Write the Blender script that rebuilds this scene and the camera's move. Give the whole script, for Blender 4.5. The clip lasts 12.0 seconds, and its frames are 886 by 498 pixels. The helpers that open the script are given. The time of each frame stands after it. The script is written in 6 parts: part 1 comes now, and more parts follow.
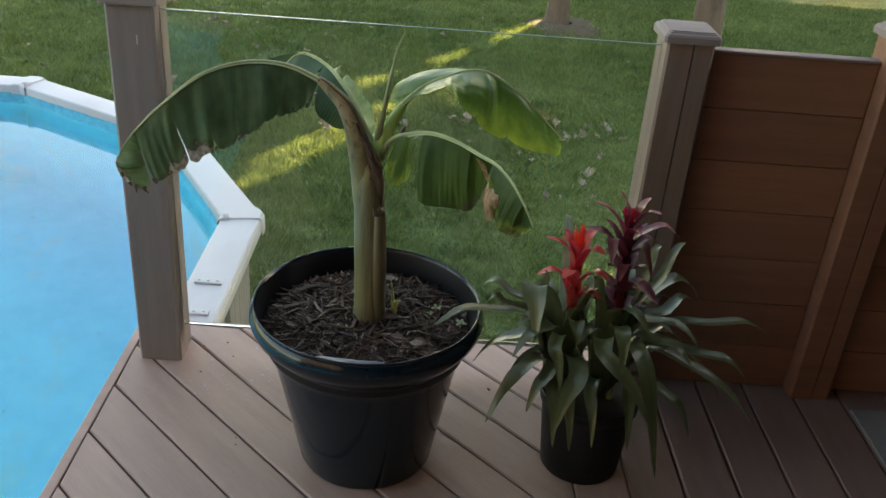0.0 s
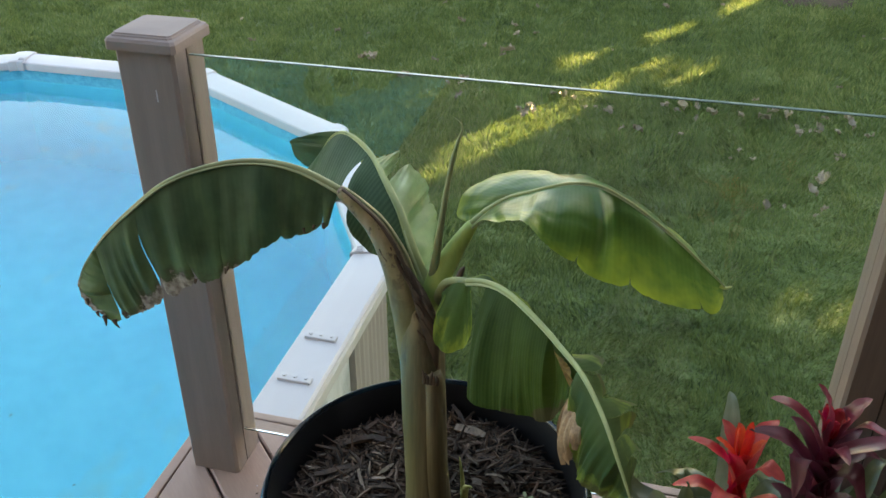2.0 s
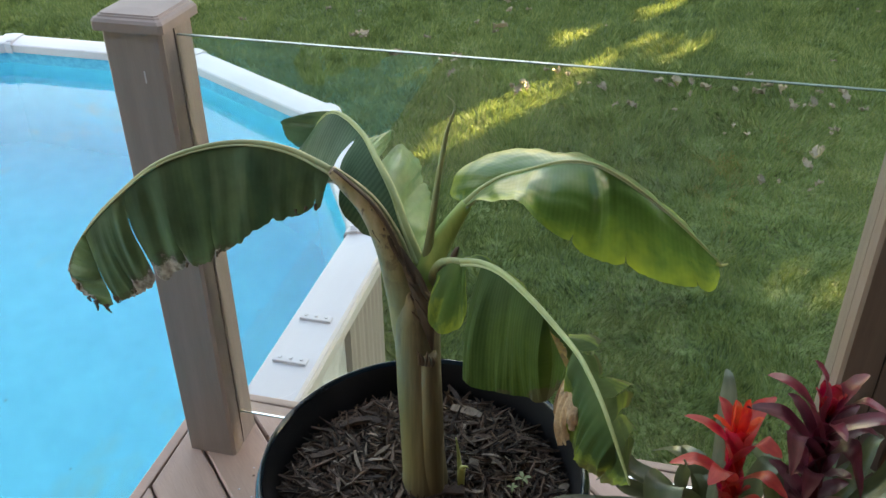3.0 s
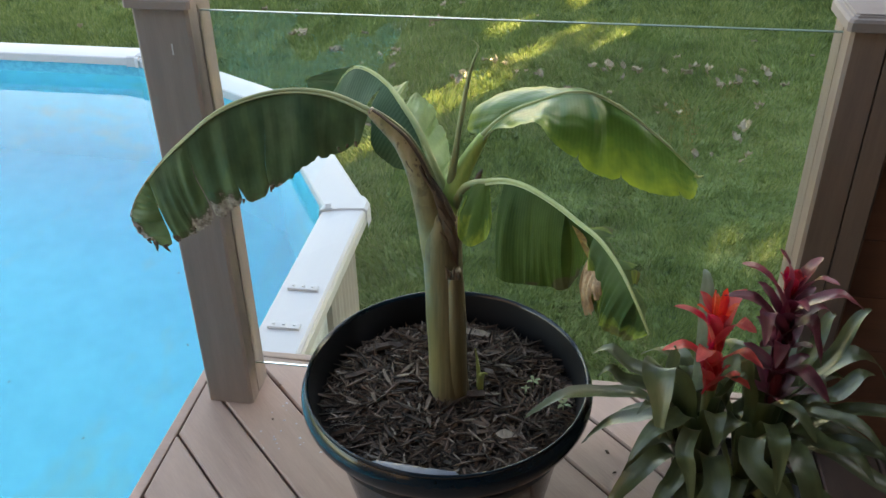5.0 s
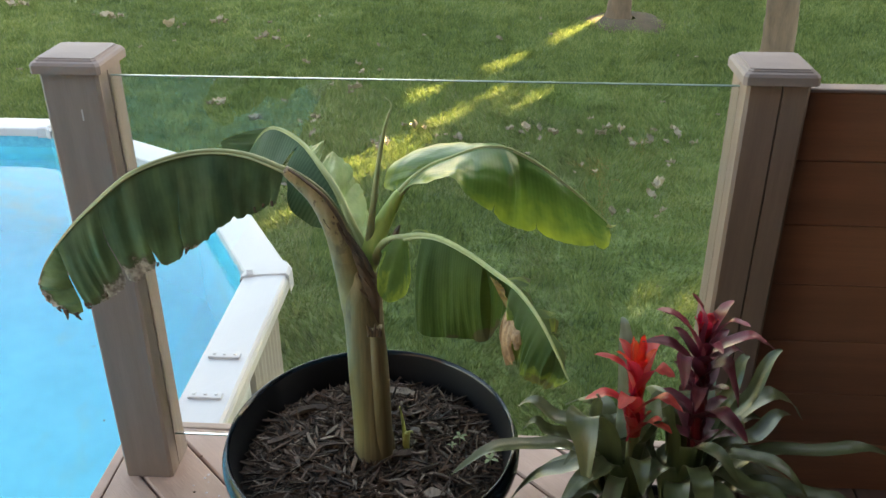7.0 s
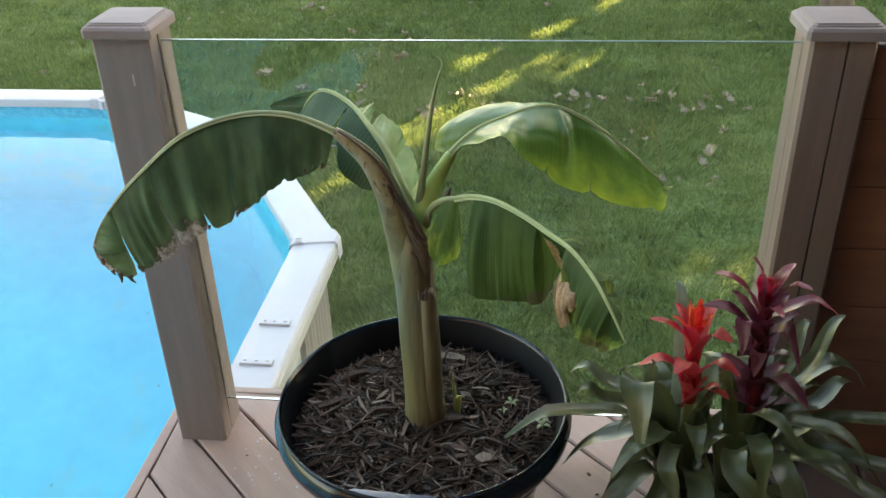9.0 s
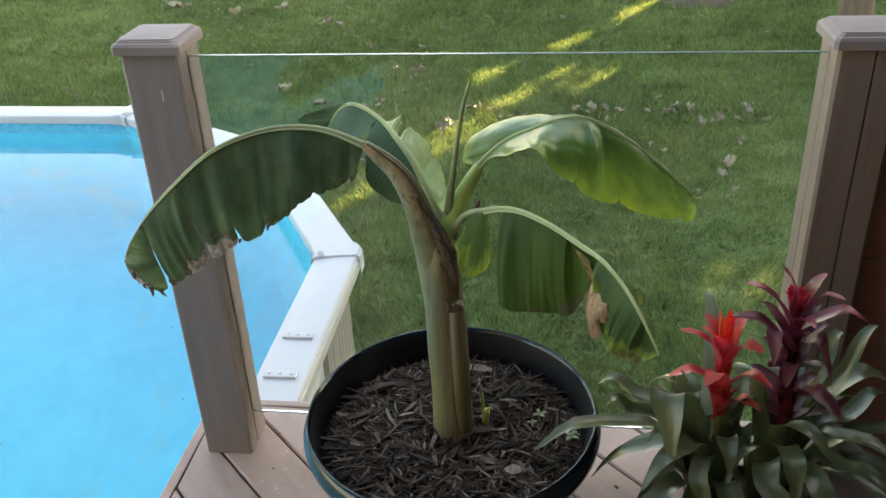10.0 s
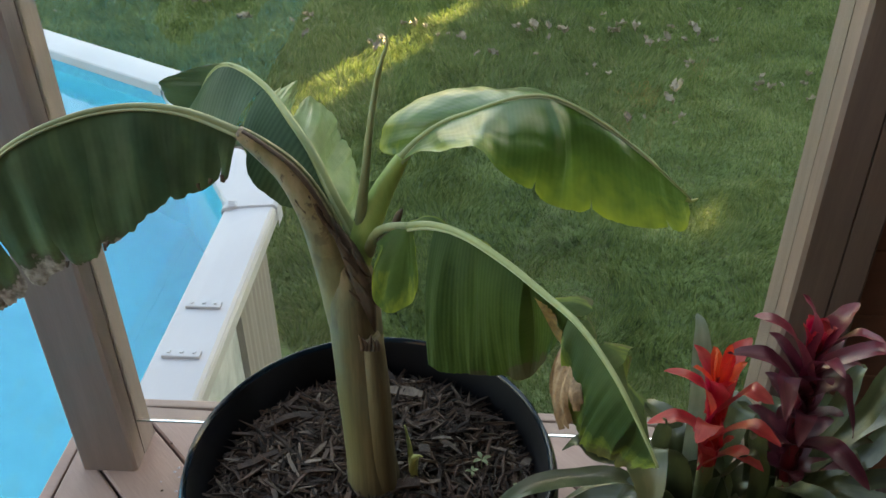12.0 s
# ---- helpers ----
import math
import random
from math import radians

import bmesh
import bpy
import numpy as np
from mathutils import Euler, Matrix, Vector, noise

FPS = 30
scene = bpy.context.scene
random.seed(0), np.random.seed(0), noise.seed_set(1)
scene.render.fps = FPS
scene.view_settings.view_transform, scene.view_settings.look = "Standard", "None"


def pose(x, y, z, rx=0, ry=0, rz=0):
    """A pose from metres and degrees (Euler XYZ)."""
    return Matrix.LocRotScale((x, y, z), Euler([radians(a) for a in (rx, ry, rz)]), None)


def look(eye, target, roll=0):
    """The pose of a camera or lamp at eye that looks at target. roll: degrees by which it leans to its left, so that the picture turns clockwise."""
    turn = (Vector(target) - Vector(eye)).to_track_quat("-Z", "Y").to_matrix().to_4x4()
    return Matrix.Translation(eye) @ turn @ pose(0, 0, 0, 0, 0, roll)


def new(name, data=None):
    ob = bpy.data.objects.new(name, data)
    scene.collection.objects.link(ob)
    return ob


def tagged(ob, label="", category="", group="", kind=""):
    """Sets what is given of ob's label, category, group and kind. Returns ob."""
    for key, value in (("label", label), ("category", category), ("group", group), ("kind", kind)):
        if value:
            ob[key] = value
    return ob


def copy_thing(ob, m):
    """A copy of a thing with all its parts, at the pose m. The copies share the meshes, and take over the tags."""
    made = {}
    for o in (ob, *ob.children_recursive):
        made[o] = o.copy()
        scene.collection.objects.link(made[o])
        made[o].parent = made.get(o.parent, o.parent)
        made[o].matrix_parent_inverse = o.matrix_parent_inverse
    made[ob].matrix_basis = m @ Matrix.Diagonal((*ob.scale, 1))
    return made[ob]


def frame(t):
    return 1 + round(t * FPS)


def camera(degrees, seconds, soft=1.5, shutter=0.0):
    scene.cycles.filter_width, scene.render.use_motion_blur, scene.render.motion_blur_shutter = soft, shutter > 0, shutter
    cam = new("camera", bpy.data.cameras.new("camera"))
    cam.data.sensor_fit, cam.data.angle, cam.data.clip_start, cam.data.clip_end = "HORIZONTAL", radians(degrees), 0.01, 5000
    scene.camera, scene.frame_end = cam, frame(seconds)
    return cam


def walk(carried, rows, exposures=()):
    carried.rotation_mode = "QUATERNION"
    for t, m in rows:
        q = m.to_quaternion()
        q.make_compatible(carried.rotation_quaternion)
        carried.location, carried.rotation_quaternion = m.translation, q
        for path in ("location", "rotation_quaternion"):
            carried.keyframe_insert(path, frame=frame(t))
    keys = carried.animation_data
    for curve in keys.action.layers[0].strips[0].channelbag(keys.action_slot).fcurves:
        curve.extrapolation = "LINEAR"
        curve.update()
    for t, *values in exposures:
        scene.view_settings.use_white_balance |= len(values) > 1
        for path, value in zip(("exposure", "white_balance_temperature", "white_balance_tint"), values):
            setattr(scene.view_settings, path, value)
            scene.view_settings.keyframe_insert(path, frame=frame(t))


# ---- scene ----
cam = camera(53.0, 12.0)
PATH = [
    (0, (0.693, -2.065, 1.453), (0.741, -0.294, 0.524), 4.5),
    (0.5, (0.684, -1.804, 1.445), (0.771, -0.058, 0.473), 4.8),
    (1, (0.769, -1.594, 1.44), (0.632, 0.127, 0.432), 2.2),
    (1.5, (0.862, -1.409, 1.446), (0.498, 0.271, 0.423), 0.5),
    (2, (0.856, -1.343, 1.445), (0.428, 0.322, 0.422), 0.1),
    (2.5, (0.849, -1.315, 1.438), (0.43, 0.34, 0.397), 0.1),
    (2.7, (0.854, -1.322, 1.442), (0.438, 0.318, 0.376), -0.2),
    (4.3, (0.855, -1.408, 1.429), (0.481, 0.257, 0.385), -1.4),
    (4.5, (0.829, -1.454, 1.438), (0.475, 0.202, 0.374), -1.4),
    (5, (0.773, -1.583, 1.453), (0.503, 0.089, 0.389), -0.9),
    (5.5, (0.777, -1.594, 1.458), (0.6, 0.139, 0.474), -0.1),
    (6, (0.78, -1.603, 1.451), (0.621, 0.154, 0.509), 0.3),
    (6.5, (0.778, -1.6, 1.45), (0.635, 0.163, 0.517), 0.6),
    (7, (0.784, -1.59, 1.442), (0.672, 0.172, 0.502), -0.1),
    (7.5, (0.781, -1.558, 1.427), (0.674, 0.179, 0.441), -1.1),
    (7.7, (0.774, -1.557, 1.423), (0.644, 0.168, 0.418), -1.3),
    (9.3, (0.775, -1.588, 1.421), (0.556, 0.137, 0.434), -2.0),
    (9.5, (0.767, -1.591, 1.422), (0.544, 0.14, 0.446), -2.1),
    (10, (0.757, -1.586, 1.422), (0.505, 0.146, 0.454), -2.8),
    (10.5, (0.761, -1.586, 1.418), (0.492, 0.145, 0.454), -3.5),
    (11, (0.767, -1.591, 1.424), (0.531, 0.149, 0.467), -3.3),
    (11.5, (0.757, -1.513, 1.406), (0.593, 0.2, 0.387), -2.2),
    (12, (0.74, -1.207, 1.353), (0.632, 0.434, 0.214), -0.6),
]
EXPOSURES = [(0.0, 3.17, 9200, 10), (0.5, 3.92, 9500, 10), (1.0, 4.22, 9500, 10), (1.5, 3.5, 9000, 10), (2.0, 3.32, 9000, 10), (2.5, 3.48, 9300, 10), (4.5, 3.50, 9150, 10), (5.0, 3.48, 9100, 10), (6.0, 3.60, 9300, 10), (7.0, 3.65, 9800, 10), (7.5, 3.74, 9600, 10), (9.5, 3.61, 9200, 10), (10.5, 3.54, 9150, 10), (11.0, 3.57, 9200, 10), (11.5, 3.51, 9100, 10), (12.0, 3.32, 9200, 10)]
walk(cam, [(t, look(eye, target, roll)) for t, eye, target, roll in PATH], EXPOSURES)


# ---- world, sun, light ----
SUN_AZ, SUN_EL = radians(30), radians(20)
TO_SUN = Vector((math.sin(SUN_AZ) * math.cos(SUN_EL), math.cos(SUN_AZ) * math.cos(SUN_EL), math.sin(SUN_EL)))
world = bpy.data.worlds.new("evening_sky")
scene.world = world
world.use_nodes = True
wn = world.node_tree
sky = wn.nodes.new("ShaderNodeTexSky")
sky.sky_type, sky.sun_disc = "NISHITA", False
sky.sun_elevation, sky.sun_rotation = SUN_EL, SUN_AZ
wn.links.new(sky.outputs[0], wn.nodes["Background"].inputs[0])
wn.nodes["Background"].inputs[1].default_value = 0.11
sun = new("sun", bpy.data.lights.new("sun", "SUN"))
sun.data.energy, sun.data.angle, sun.data.color = 5.0, radians(0.45), (1.0, 0.83, 0.50)
sun.matrix_world = look(TO_SUN * 40, (0, 0, 0))

# ---- materials ----


def material(name):
    m = bpy.data.materials.new(name)
    m.use_nodes = True
    return m, m.node_tree.nodes, m.node_tree.links, m.node_tree.nodes["Principled BSDF"]


def noise_node(nodes, links, coords, scale, detail=4.0, rough=0.55, stretch=(1, 1, 1)):
    mp = nodes.new("ShaderNodeMapping")
    mp.inputs["Scale"].default_value = stretch
    links.new(coords, mp.inputs["Vector"])
    n = nodes.new("ShaderNodeTexNoise")
    n.inputs["Scale"].default_value, n.inputs["Detail"].default_value, n.inputs["Roughness"].default_value = scale, detail, rough
    links.new(mp.outputs[0], n.inputs["Vector"])
    return n.outputs["Fac"]


def ramp(nodes, links, fac, stops):
    r = nodes.new("ShaderNodeValToRGB")
    r.color_ramp.elements[0].position, r.color_ramp.elements[0].color = stops[0][0], (*stops[0][1], 1)
    r.color_ramp.elements[1].position, r.color_ramp.elements[1].color = stops[-1][0], (*stops[-1][1], 1)
    for p, c in stops[1:-1]:
        r.color_ramp.elements.new(p).color = (*c, 1)
    links.new(fac, r.inputs[0])
    return r.outputs[0]


def mixed(nodes, links, fac, a, b, blend="MIX"):
    """Mix of two colours; each is a socket or a colour."""
    m = nodes.new("ShaderNodeMix")
    m.data_type, m.blend_type = "RGBA", blend
    for sock, v in ((m.inputs[0], fac), (m.inputs[6], a), (m.inputs[7], b)):
        if isinstance(v, bpy.types.NodeSocket):
            links.new(v, sock)
        else:
            sock.default_value = (*v, 1) if isinstance(v, tuple) else v
    return m.outputs[2]


def bumped(nodes, links, bsdf, height, strength, distance=0.01):
    b = nodes.new("ShaderNodeBump")
    b.inputs["Strength"].default_value, b.inputs["Distance"].default_value = strength, distance
    links.new(height, b.inputs["Height"])
    links.new(b.outputs[0], bsdf.inputs["Normal"])
    return b


def math_node(nodes, links, op, a, b=0.0):
    m = nodes.new("ShaderNodeMath")
    m.operation = op
    for sock, v in zip(m.inputs, (a, b)):
        if isinstance(v, bpy.types.NodeSocket):
            links.new(v, sock)
        else:
            sock.default_value = v
    return m.outputs[0]


def surface(name, light, dark, scale=6.0, fine=60.0, rough=(0.45, 0.65), bump=0.2, stretch=(1, 1, 1), vary=0.0, island=0.0, metallic=0.0, spec=0.5):
    """A worn surface: broad and fine variation between two colours, uneven gloss and relief."""
    m, nodes, links, bsdf = material(name)
    tc = nodes.new("ShaderNodeTexCoord")
    info = nodes.new("ShaderNodeObjectInfo")
    add = nodes.new("ShaderNodeVectorMath")
    mul = nodes.new("ShaderNodeVectorMath")
    mul.operation = "SCALE"
    mul.inputs[0].default_value = (7.3, 3.1, 5.7)
    links.new(info.outputs["Random"], mul.inputs["Scale"])
    links.new(tc.outputs["Object"], add.inputs[0])
    links.new(mul.outputs[0], add.inputs[1])
    v = add.outputs[0]
    broad = noise_node(nodes, links, v, scale, 3.0, 0.5, stretch)
    small = noise_node(nodes, links, v, fine, 5.0, 0.6, stretch)
    both = math_node(nodes, links, "ADD", math_node(nodes, links, "MULTIPLY", broad, 0.6), math_node(nodes, links, "MULTIPLY", small, 0.4))
    col = ramp(nodes, links, both, [(0.3, dark), (0.7, light)])
    if vary or island:
        src = info.outputs["Random"]
        if island:
            src = nodes.new("ShaderNodeNewGeometry").outputs["Random Per Island"]
        k = vary or island
        hsv = nodes.new("ShaderNodeHueSaturation")
        links.new(col, hsv.inputs["Color"])
        links.new(math_node(nodes, links, "ADD", math_node(nodes, links, "MULTIPLY", src, 2 * k), 1.0 - k), hsv.inputs["Value"])
        col = hsv.outputs[0]
    links.new(col, bsdf.inputs["Base Color"])
    r = nodes.new("ShaderNodeMapRange")
    r.inputs["To Min"].default_value, r.inputs["To Max"].default_value = rough
    links.new(small, r.inputs["Value"])
    links.new(r.outputs[0], bsdf.inputs["Roughness"])
    bsdf.inputs["Metallic"].default_value = metallic
    bsdf.inputs["Specular IOR Level"].default_value = spec
    if bump:
        bumped(nodes, links, bsdf, both, bump, 0.004)
    return m


DECK = surface("composite_board", (0.345, 0.236, 0.198), (0.265, 0.178, 0.150), 5.0, 40.0, (0.5, 0.75), 0.3, (0.8, 6, 6), vary=0.06)
# brown straight boards, with the shade near the fence put into their colour
DECK_SHADED = surface("brown_shaded_deck_board", (0.180, 0.110, 0.089), (0.125, 0.076, 0.062), 5.0, 40.0, (0.5, 0.75), 0.3, (0.8, 6, 6), vary=0.06)
SLEEVE = surface("composite_post_sleeve", (0.205, 0.168, 0.162), (0.145, 0.118, 0.114), 5.0, 45.0, (0.5, 0.7), 0.25, (9, 9, 0.6))
SLEEVE_BROWN = surface("brown_post_sleeve", (0.215, 0.150, 0.124), (0.150, 0.103, 0.086), 5.0, 45.0, (0.5, 0.7), 0.25, (9, 9, 0.6))
CAP = surface("moulded_post_cap", (0.235, 0.192, 0.186), (0.190, 0.154, 0.149), 8.0, 90.0, (0.6, 0.8), 0.15, spec=0.3)
GROOVE = surface("dark_groove", (0.03, 0.024, 0.02), (0.018, 0.014, 0.012), 8.0, 60.0, (0.8, 0.9), 0.1)
FENCE = surface("brown_fence_board", (0.250, 0.108, 0.064), (0.165, 0.072, 0.044), 3.0, 30.0, (0.5, 0.75), 0.4, (0.5, 8, 8), vary=0.12)
FRAMING = surface("treated_timber", (0.14, 0.10, 0.065), (0.07, 0.05, 0.032), 4.0, 40.0, (0.8, 0.95), 0.4)
VINYL = surface("white_pool_rail", (0.445, 0.44, 0.475), (0.375, 0.37, 0.405), 3.0, 120.0, (0.4, 0.6), 0.08)
CREAM = surface("pale_rail_lip", (0.41, 0.405, 0.405), (0.34, 0.335, 0.335), 3.0, 80.0, (0.4, 0.6), 0.08)
UPRIGHT = surface("grey_pool_upright", (0.27, 0.245, 0.225), (0.19, 0.170, 0.155), 4.0, 60.0, (0.4, 0.6), 0.15, (6, 6, 0.5))
SCREW = surface("dull_screw", (0.5, 0.5, 0.52), (0.3, 0.3, 0.32), 60.0, 200.0, (0.3, 0.5), 0.0, metallic=0.9)
POT = surface("navy_glazed_pot", (0.0028, 0.0125, 0.023), (0.0018, 0.008, 0.015), 4.0, 50.0, (0.10, 0.20), 0.05, spec=0.34)
BLACKPOT = surface("black_nursery_pot", (0.006, 0.007, 0.010), (0.004, 0.0045, 0.006), 5.0, 60.0, (0.45, 0.6), 0.08, spec=0.25)
PALE_RIM_BLUE = surface("pale_blue_grey_plastic", (0.095, 0.112, 0.16), (0.045, 0.056, 0.085), 30.0, 120.0, (0.25, 0.45), 0.2)
SOIL = surface("dark_soil", (0.035, 0.026, 0.021), (0.010, 0.008, 0.007), 30.0, 160.0, (0.85, 1.0), 0.8)
CHIP = surface("shredded_bark", (0.082, 0.049, 0.035), (0.007, 0.0045, 0.0035), 45.0, 260.0, (0.42, 0.75), 0.8, (1, 1, 1), island=0.9, spec=0.35)
SLIVER = surface("splintered_bark", (0.092, 0.056, 0.041), (0.012, 0.008, 0.006), 45.0, 260.0, (0.42, 0.75), 0.8, (1, 1, 1), vary=0.8, spec=0.35)
PALECHIP = surface("weathered_bark", (0.25, 0.20, 0.165), (0.08, 0.062, 0.05), 40.0, 160.0, (0.7, 0.95), 0.4, (4, 1, 1))
BARK = surface("tree_bark", (0.135, 0.090, 0.062), (0.050, 0.034, 0.025), 5.0, 30.0, (0.85, 1.0), 1.0, (2, 2, 0.4))
EARTH = surface("bare_earth", (0.11, 0.075, 0.048), (0.05, 0.036, 0.024), 6.0, 50.0, (0.9, 1.0), 0.8)
DRYLEAF = surface("dry_leaf", (0.34, 0.275, 0.20), (0.18, 0.138, 0.095), 12.0, 60.0, (0.6, 0.85), 0.3, vary=0.3)
SIDING = surface("plain_blocker_siding", (0.095, 0.072, 0.060), (0.065, 0.05, 0.042), 2.0, 30.0, (0.6, 0.8), 0.1)
SHADE_PANEL = surface("brown_shade_panel", (0.16, 0.11, 0.08), (0.10, 0.07, 0.05), 2.0, 30.0, (0.6, 0.8), 0.1)
MAT = surface("grey_outdoor_mat", (0.20, 0.195, 0.195), (0.11, 0.108, 0.11), 8.0, 150.0, (0.85, 1.0), 0.6)
ROLLED = surface("rolled_young_leaf", (0.27, 0.30, 0.15), (0.17, 0.20, 0.09), 12.0, 60.0, (0.4, 0.55), 0.1, (6, 6, 1))
PETIOLE = surface("pale_green_petiole", (0.34, 0.44, 0.12), (0.22, 0.32, 0.08), 10.0, 50.0, (0.35, 0.5), 0.1, (5, 5, 1))
MIDRIB = surface("pale_midrib", (0.32, 0.37, 0.16), (0.19, 0.235, 0.085), 10.0, 60.0, (0.35, 0.55), 0.1)
RIBLINE = surface("pale_rib_line", (0.42, 0.47, 0.27), (0.29, 0.34, 0.17), 12.0, 70.0, (0.4, 0.6), 0.1)
OLDRIB = surface("ageing_midrib", (0.27, 0.31, 0.15), (0.16, 0.18, 0.08), 10.0, 60.0, (0.4, 0.6), 0.15)
DRYFLAP = surface("papery_brown_flap", (0.46, 0.31, 0.18), (0.14, 0.082, 0.045), 55.0, 190.0, (0.7, 0.9), 0.6, (2, 2, 0.8))
SCORCHED = surface("scorched_leaf_edge", (0.34, 0.22, 0.05), (0.045, 0.028, 0.018), 60.0, 160.0, (0.6, 0.8), 0.3)
BROWNED = surface("browned_leaf_stub", (0.10, 0.062, 0.036), (0.030, 0.018, 0.012), 20.0, 90.0, (0.6, 0.9), 0.5)
SPROUT = surface("yellow_green_sprout", (0.50, 0.53, 0.19), (0.36, 0.40, 0.13), 20.0, 80.0, (0.4, 0.6), 0.1)
SEEDLING = surface("weed_seedling", (0.20, 0.25, 0.13), (0.11, 0.15, 0.07), 20.0, 80.0, (0.5, 0.7), 0.1)


def stem_material():
    """Banana pseudostem: olive-tan sheaths, lengthwise streaks, brown blotches towards the top."""
    m, nodes, links, bsdf = material("banana_stem")
    tc = nodes.new("ShaderNodeTexCoord")
    v = tc.outputs["Object"]
    streak = noise_node(nodes, links, v, 30.0, 4.0, 0.6, (3, 3, 0.12))
    blotch = noise_node(nodes, links, v, 26.0, 5.0, 0.65, (2.0, 2.0, 0.5))
    col = ramp(nodes, links, streak, [(0.3, (0.074, 0.055, 0.029)), (0.5, (0.122, 0.100, 0.052)), (0.72, (0.190, 0.160, 0.090))])
    sep = nodes.new("ShaderNodeSeparateXYZ")
    links.new(v, sep.inputs[0])
    green = math_node(nodes, links, "MULTIPLY", math_node(nodes, links, "SUBTRACT", 0.0, sep.outputs[0]), 14.0)
    clampn = nodes.new("ShaderNodeClamp")
    links.new(green, clampn.inputs[0])
    col = mixed(nodes, links, math_node(nodes, links, "MULTIPLY", clampn.outputs[0], 0.6), col, (0.17, 0.235, 0.095))
    dry = nodes.new("ShaderNodeMapRange")
    dry.inputs["From Min"].default_value, dry.inputs["From Max"].default_value = 0.33, 0.43
    links.new(sep.outputs[2], dry.inputs["Value"])
    col = mixed(nodes, links, math_node(nodes, links, "MULTIPLY", dry.outputs[0], 0.85), col, (0.46, 0.33, 0.19))
    foot = nodes.new("ShaderNodeMapRange")
    foot.inputs["From Min"].default_value, foot.inputs["From Max"].default_value = 0.075, 0.0
    links.new(math_node(nodes, links, "ADD", sep.outputs[2], math_node(nodes, links, "MULTIPLY", streak, 0.05)), foot.inputs["Value"])
    col = mixed(nodes, links, math_node(nodes, links, "MULTIPLY", foot.outputs[0], 0.75), col, (0.085, 0.055, 0.035))
    high = nodes.new("ShaderNodeMapRange")
    high.inputs["From Min"].default_value, high.inputs["From Max"].default_value = 0.16, 0.40
    high.inputs["To Min"].default_value, high.inputs["To Max"].default_value = -0.16, 0.045
    links.new(sep.outputs[2], high.inputs["Value"])
    # withered black-brown sheath remains high on one side
    patch = nodes.new("ShaderNodeVectorMath")
    patch.operation = "DISTANCE"
    shrink = nodes.new("ShaderNodeVectorMath")
    shrink.operation = "MULTIPLY"
    shrink.inputs[1].default_value = (1.0, 1.0, 0.42)
    links.new(v, shrink.inputs[0])
    links.new(shrink.outputs[0], patch.inputs[0])
    patch.inputs[1].default_value = (0.014, -0.030, 0.365 * 0.42)
    near = nodes.new("ShaderNodeMapRange")
    near.inputs["From Min"].default_value, near.inputs["From Max"].default_value = 0.010, 0.036
    near.inputs["To Min"].default_value, near.inputs["To Max"].default_value = 0.23, 0.0
    links.new(patch.outputs["Value"], near.inputs["Value"])
    blotch = math_node(nodes, links, "ADD", blotch, near.outputs[0])
    b = ramp(nodes, links, math_node(nodes, links, "ADD", blotch, high.outputs[0]), [(0.52, (0, 0, 0)), (0.66, (1, 1, 1))])
    col = mixed(nodes, links, math_node(nodes, links, "MULTIPLY", b, 0.75), col, (0.046, 0.034, 0.020))
    links.new(col, bsdf.inputs["Base Color"])
    bsdf.inputs["Roughness"].default_value = 0.42
    bumped(nodes, links, bsdf, streak, 0.25, 0.004)
    return m


